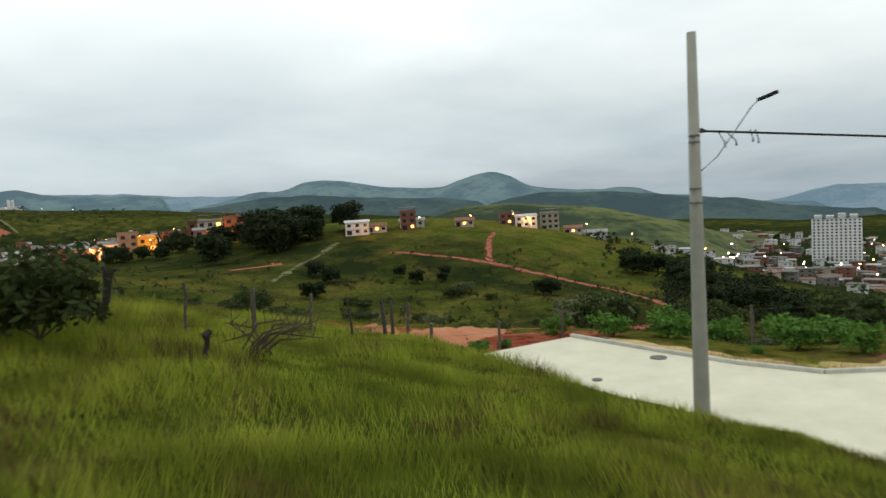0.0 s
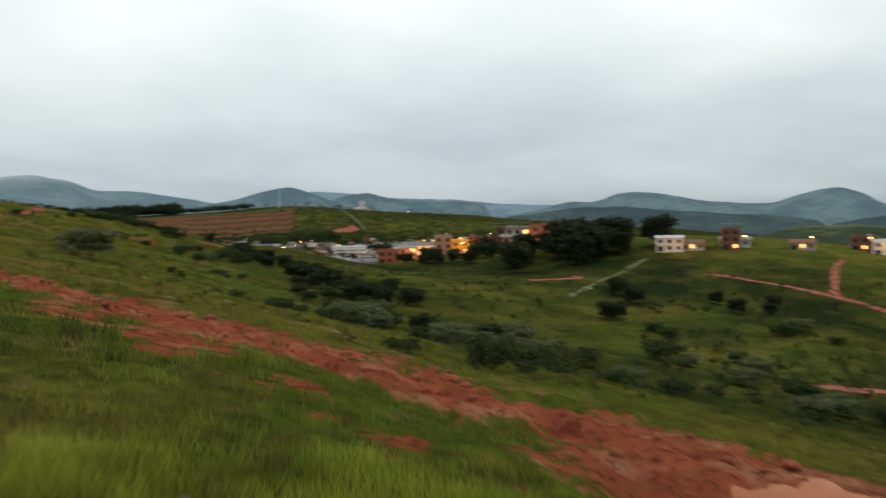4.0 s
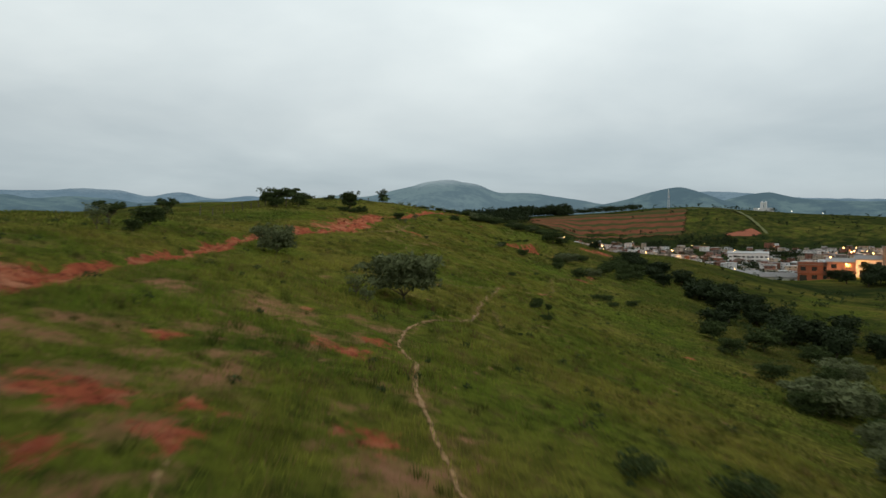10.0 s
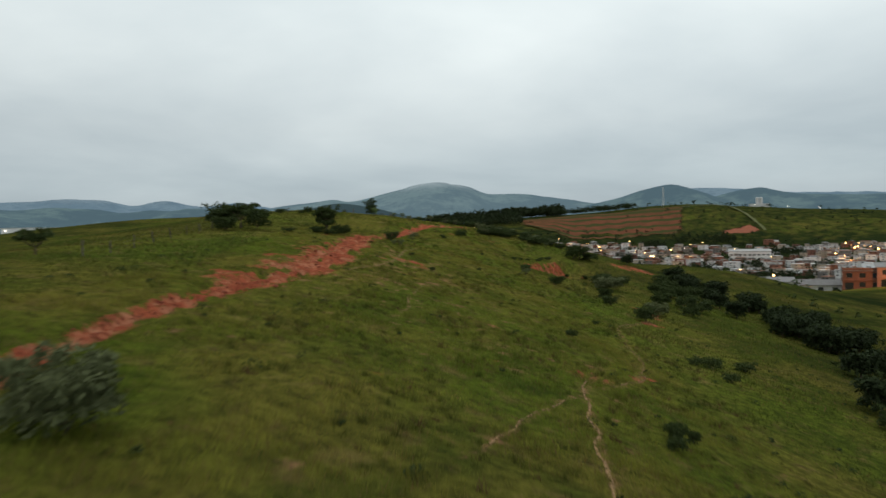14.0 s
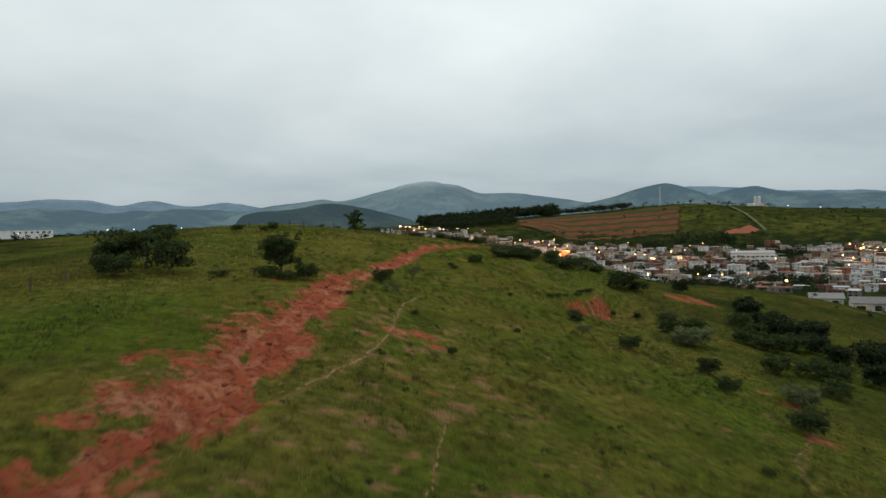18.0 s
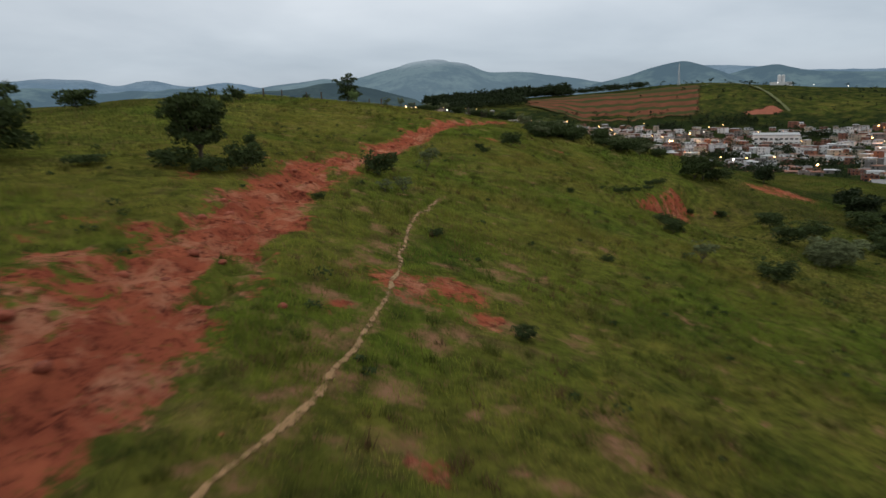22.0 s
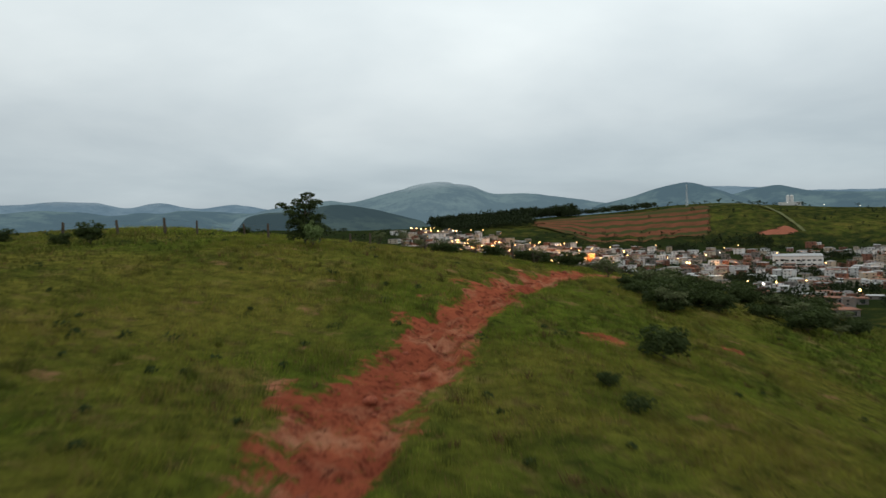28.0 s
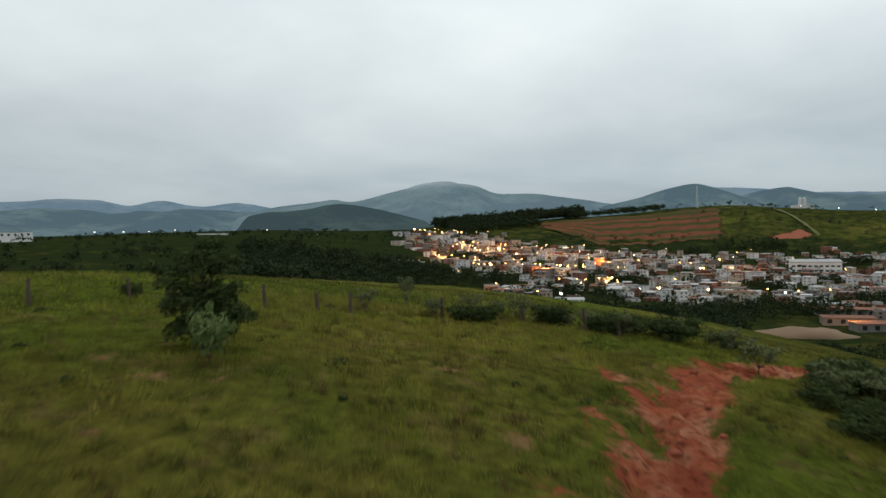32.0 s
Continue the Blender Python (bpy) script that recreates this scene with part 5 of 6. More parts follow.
# ---- fences ----
def fence(label, posts, height, group, thick=.05, wood=MAT_POST):
    """Weathered posts with three strands of wire."""
    ob = thing("fence", Matrix.Identity(4), label, "fence", group)
    rng = np.random.default_rng(len(posts) * 7 + int(height * 10))
    tops = []
    for x, y in posts:
        h = height * (.85 + .3 * rng.random())
        r = thick + .03 * rng.random()
        lx, ly = rng.normal() * .07 * h, rng.normal() * .07 * h
        bm = bmesh.new()
        tube(bm, [(0, 0, -.3), (lx * .3 + rng.normal() * .015, ly * .3, h * .35), (lx * .75 + rng.normal() * .02, ly * .75, h * .75), (lx, ly, h)], [r * 1.1, r, r * .95, r * .82], 8)
        for v_ in bm.verts:
            v_.co += Vector((1, 1, 0)) * .012 * noise.noise(v_.co * 9 + Vector((x, y, 0)))
        z = zat(x, y)
        part("post", bm, wood, ob, at=Matrix.Translation((x, y, z)))
        tops.append((Vector((x, y, z)), Vector((x + lx, y + ly, z + h))))
    for (a0, a1), (b0, b1) in zip(tops, tops[1:]):
        for s in (.35, .62, .9):
            p, q = a0.lerp(a1, s), b0.lerp(b1, s)
            mid = p.lerp(q, .5) - Vector((0, 0, .05))
            bm = bmesh.new()
            tube(bm, [p, mid, q], [.004] * 3, 3, False)
            part("wire", bm, MAT_WIRE, ob)
    return ob


fence("old wooden post and wire fence beside the red track", [(9.6, 13.1), (11.3, 12.8), (12.8, 12.4), (14.2, 12.2), (15.3, 11.9), (15.9, 12.1), (16.9, 12.3), (18.4, 12.5), (20.8, 11.2), (23.4, 9.9)], 1.08, "pasture fences", .034)
fence("old wooden post and wire fence along the pasture", [(-13 - .02 * (y - 140), y) for y in range(126, 176, 5)], 1.2, "pasture fences")
fence("old wooden post and wire fence across the crest", [(-16, 222), (-12.6, 223.4), (-9.6, 225), (-7.2, 225.4), (-4.4, 229), (-2.2, 228), (1.6, 231), (4.2, 231.6), (6, 231.4), (10.8, 233.6), (15.6, 235.4), (19, 234.4), (21, 234.8), (24.6, 236.2), (29, 238)], 1.15, "pasture fences", .085, MAT_BARK)
fence("pale posts of a wire fence below the street", [(25.2, 3.6), (28.4, -.8), (31.6, -3.4), (35, -4.2)], 1.3, "pasture fences", .04)

# ---- dead shrub and stump in the tall grass ----
dead = thing("dead_shrub", pose(7.9, 9.2, zat(7.9, 9.2) - .02, 0, 0, -55) @ Matrix.Diagonal((.78, .78, 1.05, 1)), "bare dead shrub with crooked grey branches", "shrub")
rng_d = np.random.default_rng(12)
for k in range(11):
    bm = bmesh.new()
    sgn = 1 if k < 8 else -1
    l = .8 + rng_d.random() * 1.0
    up = .15 + rng_d.random() * .5
    p0 = Vector((.15 * k * .5 - .2, rng_d.normal() * .15, .05))
    p1 = p0 + Vector((sgn * l * .4, rng_d.normal() * .25, up * .6 + .12))
    p2 = p0 + Vector((sgn * l, rng_d.normal() * .4, up + rng_d.normal() * .12))
    tube(bm, [p0, p1, p2], [.028, .02, .007], 6)
    for j in range(3):
        s = p1.lerp(p2, .25 + .25 * j)
        tube(bm, [s, s + Vector((rng_d.normal() * .15 + .1, rng_d.normal() * .25, .18 + .2 * rng_d.random()))], [.011, .003], 5, False)
    part("branch", bm, MAT_BARK, dead)
bm = bmesh.new()
tube(bm, [(0, 0, -.2), (.02, 0, .2), (.08, .02, .42), (.06, .02, .56), (.16, .03, .66)], [.08, .06, .055, .1, .05], 9)
for v_ in bm.verts:
    v_.co += .03 * Vector((noise.noise(v_.co * 7), noise.noise(v_.co * 7 + Vector((5, 0, 0))), 0))
stump = tagged(new("stump", bm_mesh(bm, "stump", MAT_CHAR)), "short crooked grey tree stump in tall grass", "stump")
stump.matrix_basis = pose(6.8, 8.9, zat(6.8, 8.9), 0, 0, -40) @ Matrix.Diagonal((.75, .75, .75, 1))
bm = bmesh.new()
tube(bm, [(-.02, 0, -.3), (-.03, 0, .25), (.05, .02, .6), (.1, .02, 1.0), (.13, .02, 1.3)], [.08, .075, .06, .065, .085], 10)
tube(bm, [(-.02, 0, .3), (-.12, .02, .48), (-.15, .02, .66)], [.06, .055, .03], 8)
tube(bm, [(.12, .02, 1.25), (.2, .03, 1.36), (.27, .03, 1.36)], [.08, .06, .03], 8)
tube(bm, [(.12, .02, 1.25), (.06, .0, 1.42), (.05, .0, 1.5)], [.06, .045, .02], 7)
for v_ in bm.verts:
    v_.co += .02 * Vector((noise.noise(v_.co * 8), noise.noise(v_.co * 8 + Vector((5, 0, 0))), 0))
forked = tagged(new("forked_post", bm_mesh(bm, "forked_post", MAT_CHAR)), "thick dark forked fence post in tall grass", "post")
forked.matrix_basis = pose(8.0, 13.6, zat(8.0, 13.6), 0, 0, -49) @ Matrix.Diagonal((1.35, 1.2, .85, 1))

# ---- concrete pole, cable and street light ----
PX, PY = 13.6, 2.9
pz = zat(PX, PY)
pole = thing("utility_pole", pose(PX, PY, pz), "tapered grey concrete utility pole at the street's edge", "utility pole")
bm = bmesh.new()
n_seg = 20
tube(bm, [(0, 0, -.5), (0, 0, 0), (0, 0, 3.8), (0, 0, 7.3 + (-4.5 - pz))], [.165, .16, .125, .085], n_seg)
part("shaft", bm, MAT_POLE, pole, sharp=False)
top_z = 7.3 + (-4.5 - pz)
for zz in (top_z - 3.2, top_z - 2.93, top_z - 2.05, top_z - 1.93):
    bm = bmesh.new()
    r = .16 - .075 * zz / 7.55 + .006
    tube(bm, [(0, 0, zz - .018), (0, 0, zz + .018)], [r, r], n_seg)
    strap = part("strap", bm, MAT_STEEL, pole, "thin steel band round the pole")
    for x0, x1 in ((r - .01, r + .09), (-r - .08, -r + .01)):
        bm = bmesh.new()
        box(bm, x0, x1, -.028, .028, zz - .018, zz + .018)
        part("bolt", bm, MAT_STEEL, strap)
bm = bmesh.new()
zi = top_z - 1.84
tube(bm, [(.1, -.06, zi), (.18, -.1, zi + .01), (.26, -.15, zi)], [.035, .05, .03], 10)
part("insulator", bm, MAT_BLACK, pole)
# the cable leaves towards the south-east over the street
cable = thing("power_cable", pose(PX, PY, pz + zi), "twisted black overhead cable with loose tails", "cable")
bm = bmesh.new()
run = [(.2 + .82 * s * 40, -.12 - 1.05 * s * 40, -1.2 * s * 4 * (1 - s) * .9) for s in [k / 14 for k in range(15)]]
tube(bm, run, [.022] * 15, 6)
part("line", bm, MAT_BLACK, cable)
for s0, ln, sw in ((.3, .32, .1), (.95, .25, .04), (1.05, .28, .05), (.45, .3, .16)):
    bm = bmesh.new()
    px_, py_ = .2 + s0 * .62, -.12 - s0 * .79
    tube(bm, [(px_, py_, -.02), (px_ + sw, py_ - sw, -ln * .7), (px_ + sw * 1.3, py_ - sw, -ln)], [.01, .01, .02], 6)
    part("loose_tail", bm, MAT_BLACK, cable)
lamp_arm = thing("street_light", pose(PX, PY, pz), "curved arm street light with a dark LED head", "street light")
bm2 = bmesh.new()
tube(bm2, [(.08, -.09, top_z - 2.6), (.22, -.36, top_z - 2.35), (.42, -.68, top_z - 1.85), (.7, -.9, top_z - 1.45), (.92, -1.02, top_z - 1.29)], [.012, .012, .012, .012, .012], 8)
part("arm", bm2, MAT_STEEL, lamp_arm, sharp=False)
bm2 = bmesh.new()
box(bm2, 0, .42, -.1, .1, -.035, .03)
bmesh.ops.bevel(bm2, geom=list(bm2.edges), offset=.03, segments=2, affect="EDGES")
lamp_head = part("head", bm2, MAT_BLACK, lamp_arm, at=Matrix.Translation((.88, -1.0, top_z - 1.3)) @ Matrix.Rotation(-1.0, 4, "Z") @ Matrix.Rotation(-.35, 4, "Y"))
bm2 = bmesh.new()
box(bm2, .14, .38, -.07, .07, -.041, -.03)
part("lens", bm2, WALLS[1], lamp_head, "pale flat lamp lens")

# ---- houses ----
def window_mesh(w, h, lit=False):
    """A framed pane set back in its surround, one piece."""
    bm = bmesh.new()
    box(bm, -w / 2 - .1, w / 2 + .1, -.07, .06, -.1, h + .1, 1)
    face = next(f for f in bm.faces if f.normal.y < -.9 or all(v.co.y < 0 for v in f.verts))
    bmesh.ops.inset_individual(bm, faces=[face], thickness=.1, depth=0)
    bmesh.ops.recalc_face_normals(bm, faces=bm.faces)
    bmesh.ops.translate(bm, verts=face.verts, vec=(0, .05, 0))
    face.material_index = 0
    return bm_mesh(bm, "window", [MAT_LIT if lit else MAT_GLASS, WALLS[0]])


WINDOW, WINDOW_LIT, SHOP = window_mesh(1.5, 1.3), window_mesh(1.5, 1.3, True), window_mesh(2.2, 2.1)
HOUSE = {}
LOOKS = [  # width, depth, storeys, wall, roof, roof kind
    (9, 8, 2, 0, 0, "gable"), (11, 8, 2, 2, 1, "slab"), (8, 9, 3, 2, 1, "open"), (10, 9, 1, 1, 2, "gable"), (12, 9, 2, 0, 3, "mono"), (8, 8, 3, 3, 0, "slab"),
    (9, 10, 2, 4, 0, "mono"), (13, 9, 1, 0, 0, "gable"), (9, 8, 2, 3, 3, "mono"), (10, 8, 3, 1, 1, "open"), (8, 8, 2, 5, 1, "slab"), (14, 10, 2, 0, 1, "slab")]
LABELS = {0: "white plastered", 1: "cream plastered", 2: "bare red brick", 3: "grey unpainted", 4: "faded rose", 5: "bright ochre"}


def house(look_, x, y, turn, lit=0, sink=.4, group="houses of the town", size=1.0, low=1.0):
    """A hillside house: walls, roof, each window, door, and a terrace rail or tank where it has one."""
    w, d, st, wall, roof, kind = LOOKS[look_]
    m = pose(x, y, zat(x, y) - sink, 0, 0, turn) @ Matrix.Diagonal((size, size, size * low, 1))
    if (look_, lit) in HOUSE:
        return copy_thing(HOUSE[look_, lit], m @ Matrix.Diagonal([1 / s for s in HOUSE[look_, lit].scale] + [1]))
    ob = thing("house", m, f"{LABELS[wall]} {('one', 'two', 'three')[st - 1]}-storey house on the hillside", "house", group)
    h = 3.0 * st + sink
    bm = bmesh.new()
    box(bm, -w / 2, w / 2, -d / 2, d / 2, -4, h)
    for k in range(1, st):
        box(bm, -w / 2 - .12, w / 2 + .12, -d / 2 - .5, d / 2 + .12, 3 * k + sink - .12, 3 * k + sink + .1)
    part("wall", bm, WALLS[wall], ob)
    bm = bmesh.new()
    if kind == "gable":
        o = .6
        for s in (-1, 1):
            vs = [(-w / 2 - o, s * (d / 2 + o), h - .1), (w / 2 + o, s * (d / 2 + o), h - .1), (w / 2 + o, 0, h + d * .16), (-w / 2 - o, 0, h + d * .16)]
            lo = [bm.verts.new(v_) for v_ in vs]
            hi = [bm.verts.new((v_[0], v_[1], v_[2] + .16)) for v_ in vs]
            bm.faces.new(lo[::-1]), bm.faces.new(hi)
            for j in range(4):
                bm.faces.new((lo[j], lo[(j + 1) % 4], hi[(j + 1) % 4], hi[j]))
        for s in (-1, 1):
            bm.faces.new([bm.verts.new((s * w / 2, yy, zz)) for yy, zz in ((-d / 2, h - .02), (d / 2, h - .02), (0, h + d * .16 - .02))])
    elif kind == "mono":
        v_ = box(bm, -w / 2 - .5, w / 2 + .5, -d / 2 - .5, d / 2 + .5, h + .1, h + .28)
        for q in v_:
            q.co.z += .9 if q.co.y > 0 else 0
        box(bm, -w / 2, w / 2, d / 2 - .2, d / 2, h, h + .95)
    else:
        box(bm, -w / 2 - .4, w / 2 + .4, -d / 2 - .5, d / 2 + .4, h, h + .2)
        if kind == "open":
            for sx in (-1, 1):
                for sy in (-1, 1):
                    box(bm, sx * (w / 2 - .3) - .12, sx * (w / 2 - .3) + .12, sy * (d / 2 - .3) - .12, sy * (d / 2 - .3) + .12, h + .2, h + 2.5)
            box(bm, -w / 2 - .3, w / 2 + .3, -d / 2 - .3, d / 2 + .3, h + 2.5, h + 2.68)
    bmesh.ops.recalc_face_normals(bm, faces=bm.faces)
    part("roof", bm, ROOFS[roof], ob)
    if kind in ("slab", "open"):
        bm = bmesh.new()
        for a in ((-w / 2, w / 2, -d / 2 - .06, -d / 2 + .06), (-w / 2 - .06, -w / 2 + .06, -d / 2, d / 2), (w / 2 - .06, w / 2 + .06, -d / 2, d / 2)):
            box(bm, *a, h + .2, h + 1.1)
        part("parapet", bm, WALLS[wall], ob)
        bm = bmesh.new()
        tube(bm, [(w * .2, d * .2, h + .2), (w * .2, d * .2, h + 1.3), (w * .2, d * .2, h + 1.5)], [.6, .75, .7], 12)
        part("water_tank", bm, ROOFS[3], ob)
    n = 2 if w < 10 else 3
    for k in range(st):
        for j in range(n):
            zz = sink + 3 * k + .95
            xx = (j - (n - 1) / 2) * w / n
            if k == 0 and j == 0:
                part("door", SHOP, None, ob, at=pose(xx, -d / 2 - .02, sink + .02))
            else:
                part("window", WINDOW_LIT if (lit and (k * 2 + j) % 5 == 1) else WINDOW, None, ob, at=pose(xx, -d / 2 - .02, zz))
        for s in (-1, 1):
            part("window", WINDOW, None, ob, at=pose(s * (w / 2 + .02), -d * .12, sink + 3 * k + .95, 0, 0, s * 90))
    HOUSE[look_, lit] = ob
    return ob


rng_t = np.random.default_rng(21)
# the houses on and round the hill to the east
for look_, x, y, turn, lit in ((9, 275, 120, -62, 0), (1, 268, 136, -60, 1), (4, 266, 127, -62, 0), (3, 279, 111, -66, 1), (7, 287, 104, -66, 0), (2, 221, 157, -54, 1), (3, 241, 143, -58, 1), (4, 205, 170, -50, 0), (3, 212, 166, -50, 1),
                               (7, 228, 160, -56, 0), (7, 315, 82, -70, 0), (10, 182, 270, -33, 1), (5, 176, 275, -31, 0), (0, 170, 279, -32, 0), (6, 164, 287, -30, 1), (1, 157, 292, -28, 0), (1, 187, 258, -35, 1), (2, 193, 250, -37, 0), (9, 192, 240, -38, 1),
                               (6, 186, 236, -39, 1), (2, 198, 232, -40, 0), (0, 203, 222, -42, 0), (3, 208, 210, -44, 0), (7, 150, 304, -26, 0), (0, 143, 318, -24, 0), (7, 137, 330, -22, 0), (4, 170, 300, -30, 0), (8, 180, 292, -32, 0), (0, 200, 285, -36, 0), (5, 210, 270, -38, 0)):
    house(look_, x, y, turn, lit, group="houses on the eastern hill", size=1.0 if y > 225 else .76)
# the town in the valley to the north
# groves that stand between the houses: x, y, radius
GROVES = [(171, 802, 34), (466, 1093, 42), (412, 1106, 36), (345, 1073, 30), (200, 612, 34), (240, 622, 40), (170, 600, 30), (44, 904, 26), (56, 766, 30), (313, 655, 34), (480, 950, 30), (290, 760, 26), (120, 700, 26), (360, 800, 22)]


def in_grove(x, y):
    return any((x - a) ** 2 + (y - c) ** 2 < r * r for a, c, r in GROVES)


town, tries = [], 0
while len(town) < 290 and tries < 9000:
    tries += 1
    b, d = radians(-6 + 48 * rng_t.random()), 430 + 640 * rng_t.random() ** 0.75
    x, y = 13 + d * math.sin(b), 196 + d * math.cos(b)
    bd = math.degrees(b)
    if bd < -3.5 + 3 * float(vnoise(np.array([d / 45]), np.array([2.0]), 82)[0]) or (bd < 3 and d < 560 + 60 * (3 - bd) * .5) or (d > 1010 and bd > 6) or (d > 945 and 9 < bd < 24) or (14 < bd < 24 and d < 520) or (bd >= 24 and d < 420):
        continue
    if float(vnoise(np.array([x / 70]), np.array([y / 70]), 81)[0]) > .42 or in_grove(x, y) or any((x - a) ** 2 + (y - c) ** 2 < 10.5 ** 2 for a, c in town) or (abs(x - 412) < 34 and abs(y - 913) < 30):
        continue
    town.append((x, y))
    house(int(rng_t.choice(12, p=[.10, .14, .05, .13, .11, .04, .09, .12, .14, .02, .02, .04])), x, y, -bd + rng_t.choice([-75, -20, 0, 12, 25, 90]) + rng_t.normal() * 6, int(rng_t.random() < .2), size=.66 + .24 * rng_t.random(), low=.86)


def house_field(name, label, places, rng):
    """Far roofs and walls that blur into one another, joined."""
    bm = bmesh.new()
    for x, y, turn in places:
        w, d, h = 6 + 6 * rng.random(), 6 + 4 * rng.random(), 2.7 * int(rng.choice([1, 1, 1, 2, 2, 3]))
        z = zat(x, y) - .5
        m = pose(x, y, z, 0, 0, turn)
        mi = int(rng.choice(4, p=[.36, .24, .22, .18]))
        vs = box(bm, -w / 2, w / 2, -d / 2, d / 2, -3, h, mi) + box(bm, -w / 2 - .4, w / 2 + .4, -d / 2 - .4, d / 2 + .4, h, h + .25, 4 + int(rng.integers(0, 4)))
        for k in range(int(h / 2.7)):
            for j in (-1, 1):
                vs += box(bm, j * w * .25 - .7, j * w * .25 + .7, -d / 2 - .05, -d / 2 + .03, 2.7 * k + .9, 2.7 * k + 1.9, 8)
        for v_ in vs:
            v_.co = m @ v_.co
    me = bm_mesh(bm, name, [WALLS[0], WALLS[1], WALLS[2], WALLS[3], *ROOFS, MAT_GLASS])
    return tagged(new(name, me), label, "houses", kind="stuff")


spots = []
while len(spots) < 720:
    b, d = radians(-6 + 48 * rng_t.random()), 500 + 530 * rng_t.random()
    x, y = 13 + d * math.sin(b), 196 + d * math.cos(b)
    if math.degrees(b) < -3.5 + 3 * float(vnoise(np.array([d / 45]), np.array([2.0]), 82)[0]) or (d > 1000 and math.degrees(b) > 6) or (d > 945 and 9 < math.degrees(b) < 24) or (math.degrees(b) < 3 and d < 640) or in_grove(x, y) or any((x - a) ** 2 + (y - c) ** 2 < 8.5 ** 2 for a, c in town) or any((x - s[0]) ** 2 + (y - s[1]) ** 2 < 8 ** 2 for s in spots) or (abs(x - 412) < 34 and abs(y - 913) < 30):
        continue
    spots.append((x, y, -math.degrees(b) + rng_t.normal() * 20))
house_field("far_houses", "crowded pale houses filling the valley", spots, rng_t)
spots = []
while len(spots) < 330:
    b, d = radians(77 + 24 * rng_t.random()), 430 + 560 * rng_t.random()
    x, y = d * math.sin(b), d * math.cos(b)
    if any((x - s[0]) ** 2 + (y - s[1]) ** 2 < 11 ** 2 for s in spots) or (abs(x - 685) < 32 and abs(y - 28) < 32):
        continue
    spots.append((x, y, -88 + rng_t.normal() * 15))
house_field("far_houses", "crowded white buildings of the town centre", spots, rng_t)

# ---- the white apartment tower ----
tower = thing("apartment_tower", pose(685, 29, zat(685, 29) - 1, 0, 0, -88), "white fourteen-storey apartment tower", "apartment building")
TW, TD, TH = 38.0, 18.0, 37.5
base_dz = -76.0 - (zat(685, 29) - 1)
bm = bmesh.new()
box(bm, -TW / 2, TW / 2, -TD / 2, TD / 2, -3, TH + base_dz)
part("wall", bm, MAT_TOWER, tower)
for k in range(1, 15):
    bm = bmesh.new()
    box(bm, -TW / 2 - .1, TW / 2 + .1, -TD / 2 - .25, TD / 2 + .1, base_dz + k * TH / 14 - .25, base_dz + k * TH / 14)
    part("floor_band", bm, MAT_TOWER, tower)
bm = bmesh.new()
for a, h in ((-14, 3), (-5, 2.4), (4, 4.2), (13, 3)):
    box(bm, a - 3, a + 3, -6, 6, TH + base_dz, TH + base_dz + h)
part("roof", bm, ROOFS[3], tower)
TWIN = window_mesh(1.4, 1.2)
for k in range(14):
    for j in range(11):
        part("window", TWIN, None, tower, at=pose(-TW / 2 + 2.0 + j * 3.4, -TD / 2 - .03, base_dz + k * TH / 14 + .8))

# ---- the long white hall in the valley ----
hall = thing("factory_hall", pose(412, 913, zat(412, 913) - .5, 0, 0, -24), "long white industrial hall with rows of windows", "factory")
hz = -56.0 - zat(412, 913)
bm = bmesh.new()
box(bm, -24, 24, -12, 12, -8, 17 + hz)
part("wall", bm, MAT_TOWER, hall)
bm = bmesh.new()
v_ = box(bm, -24.6, 24.6, -12.6, 12.6, 17 + hz, 17.6 + hz)
for q in v_:
    q.co.z += 1.5 if q.co.y > 0 else 0
part("roof", bm, ROOFS[3], hall)
HWIN = window_mesh(3.0, 1.5)
for k in range(3):
    for j in range(9):
        if not (k == 0 and j % 2):
            part("window", HWIN, None, hall, at=pose(-20.8 + j * 5.2, -12.03, hz + 2.6 + 4.8 * k))

# ---- things along the skyline ----
def shed(name, label, x, y, turn, w, d, h, mat, roof, zz=None, glazed=True):
    ob = thing(name, pose(x, y, (zat(x, y) if zz is None else zz) - .3, 0, 0, turn), label, "building")
    bm = bmesh.new()
    box(bm, -w / 2, w / 2, -d / 2, d / 2, -8, h)
    part("wall", bm, mat, ob)
    bm = bmesh.new()
    v_ = box(bm, -w / 2 - .5, w / 2 + .5, -d / 2 - .5, d / 2 + .5, h, h + .3)
    for q in v_:
        q.co.z += h * .2 if abs(q.co.x) < 0.01 else 0
    part("roof", bm, roof, ob)
    for j in range(max(2, int(w / 6)) if glazed else 0):
        part("window", SHOP, None, ob, at=pose(-w / 2 + (j + .5) * w / max(2, int(w / 6)), -d / 2 - .03, h * .35))
    return ob


shed("skyline_hall", "plain white hall on the green hill", 510, 1334, -22, 27, 16, 11, WALLS[0], ROOFS[3], 16)
shed("airport_hangar", "white hangar on the flat plateau", -272, 1060, 14, 36, 24, 5.5, MAT_TOWER, ROOFS[3], 1.2, False)
shed("airport_terminal", "long low white building on the plateau", -490, 1000, 26, 46, 16, 6.0, MAT_TOWER, ROOFS[3], 8.5)
shed("airport_store", "long low white store beside the terminal", -526, 975, 26, 40, 16, 6.5, MAT_TOWER, ROOFS[3], 8.5, False)
for x, y, w_, turn in ((240, 573, 26, -20), (272, 603, 30, -24), (236, 545, 18, -10), (256, 612, 22, -20)):
    shed("valley_shed", "long low shed with a brown sheet roof below the town", x, y, turn, w_, 12, 4.5, WALLS[3], ROOFS[2])
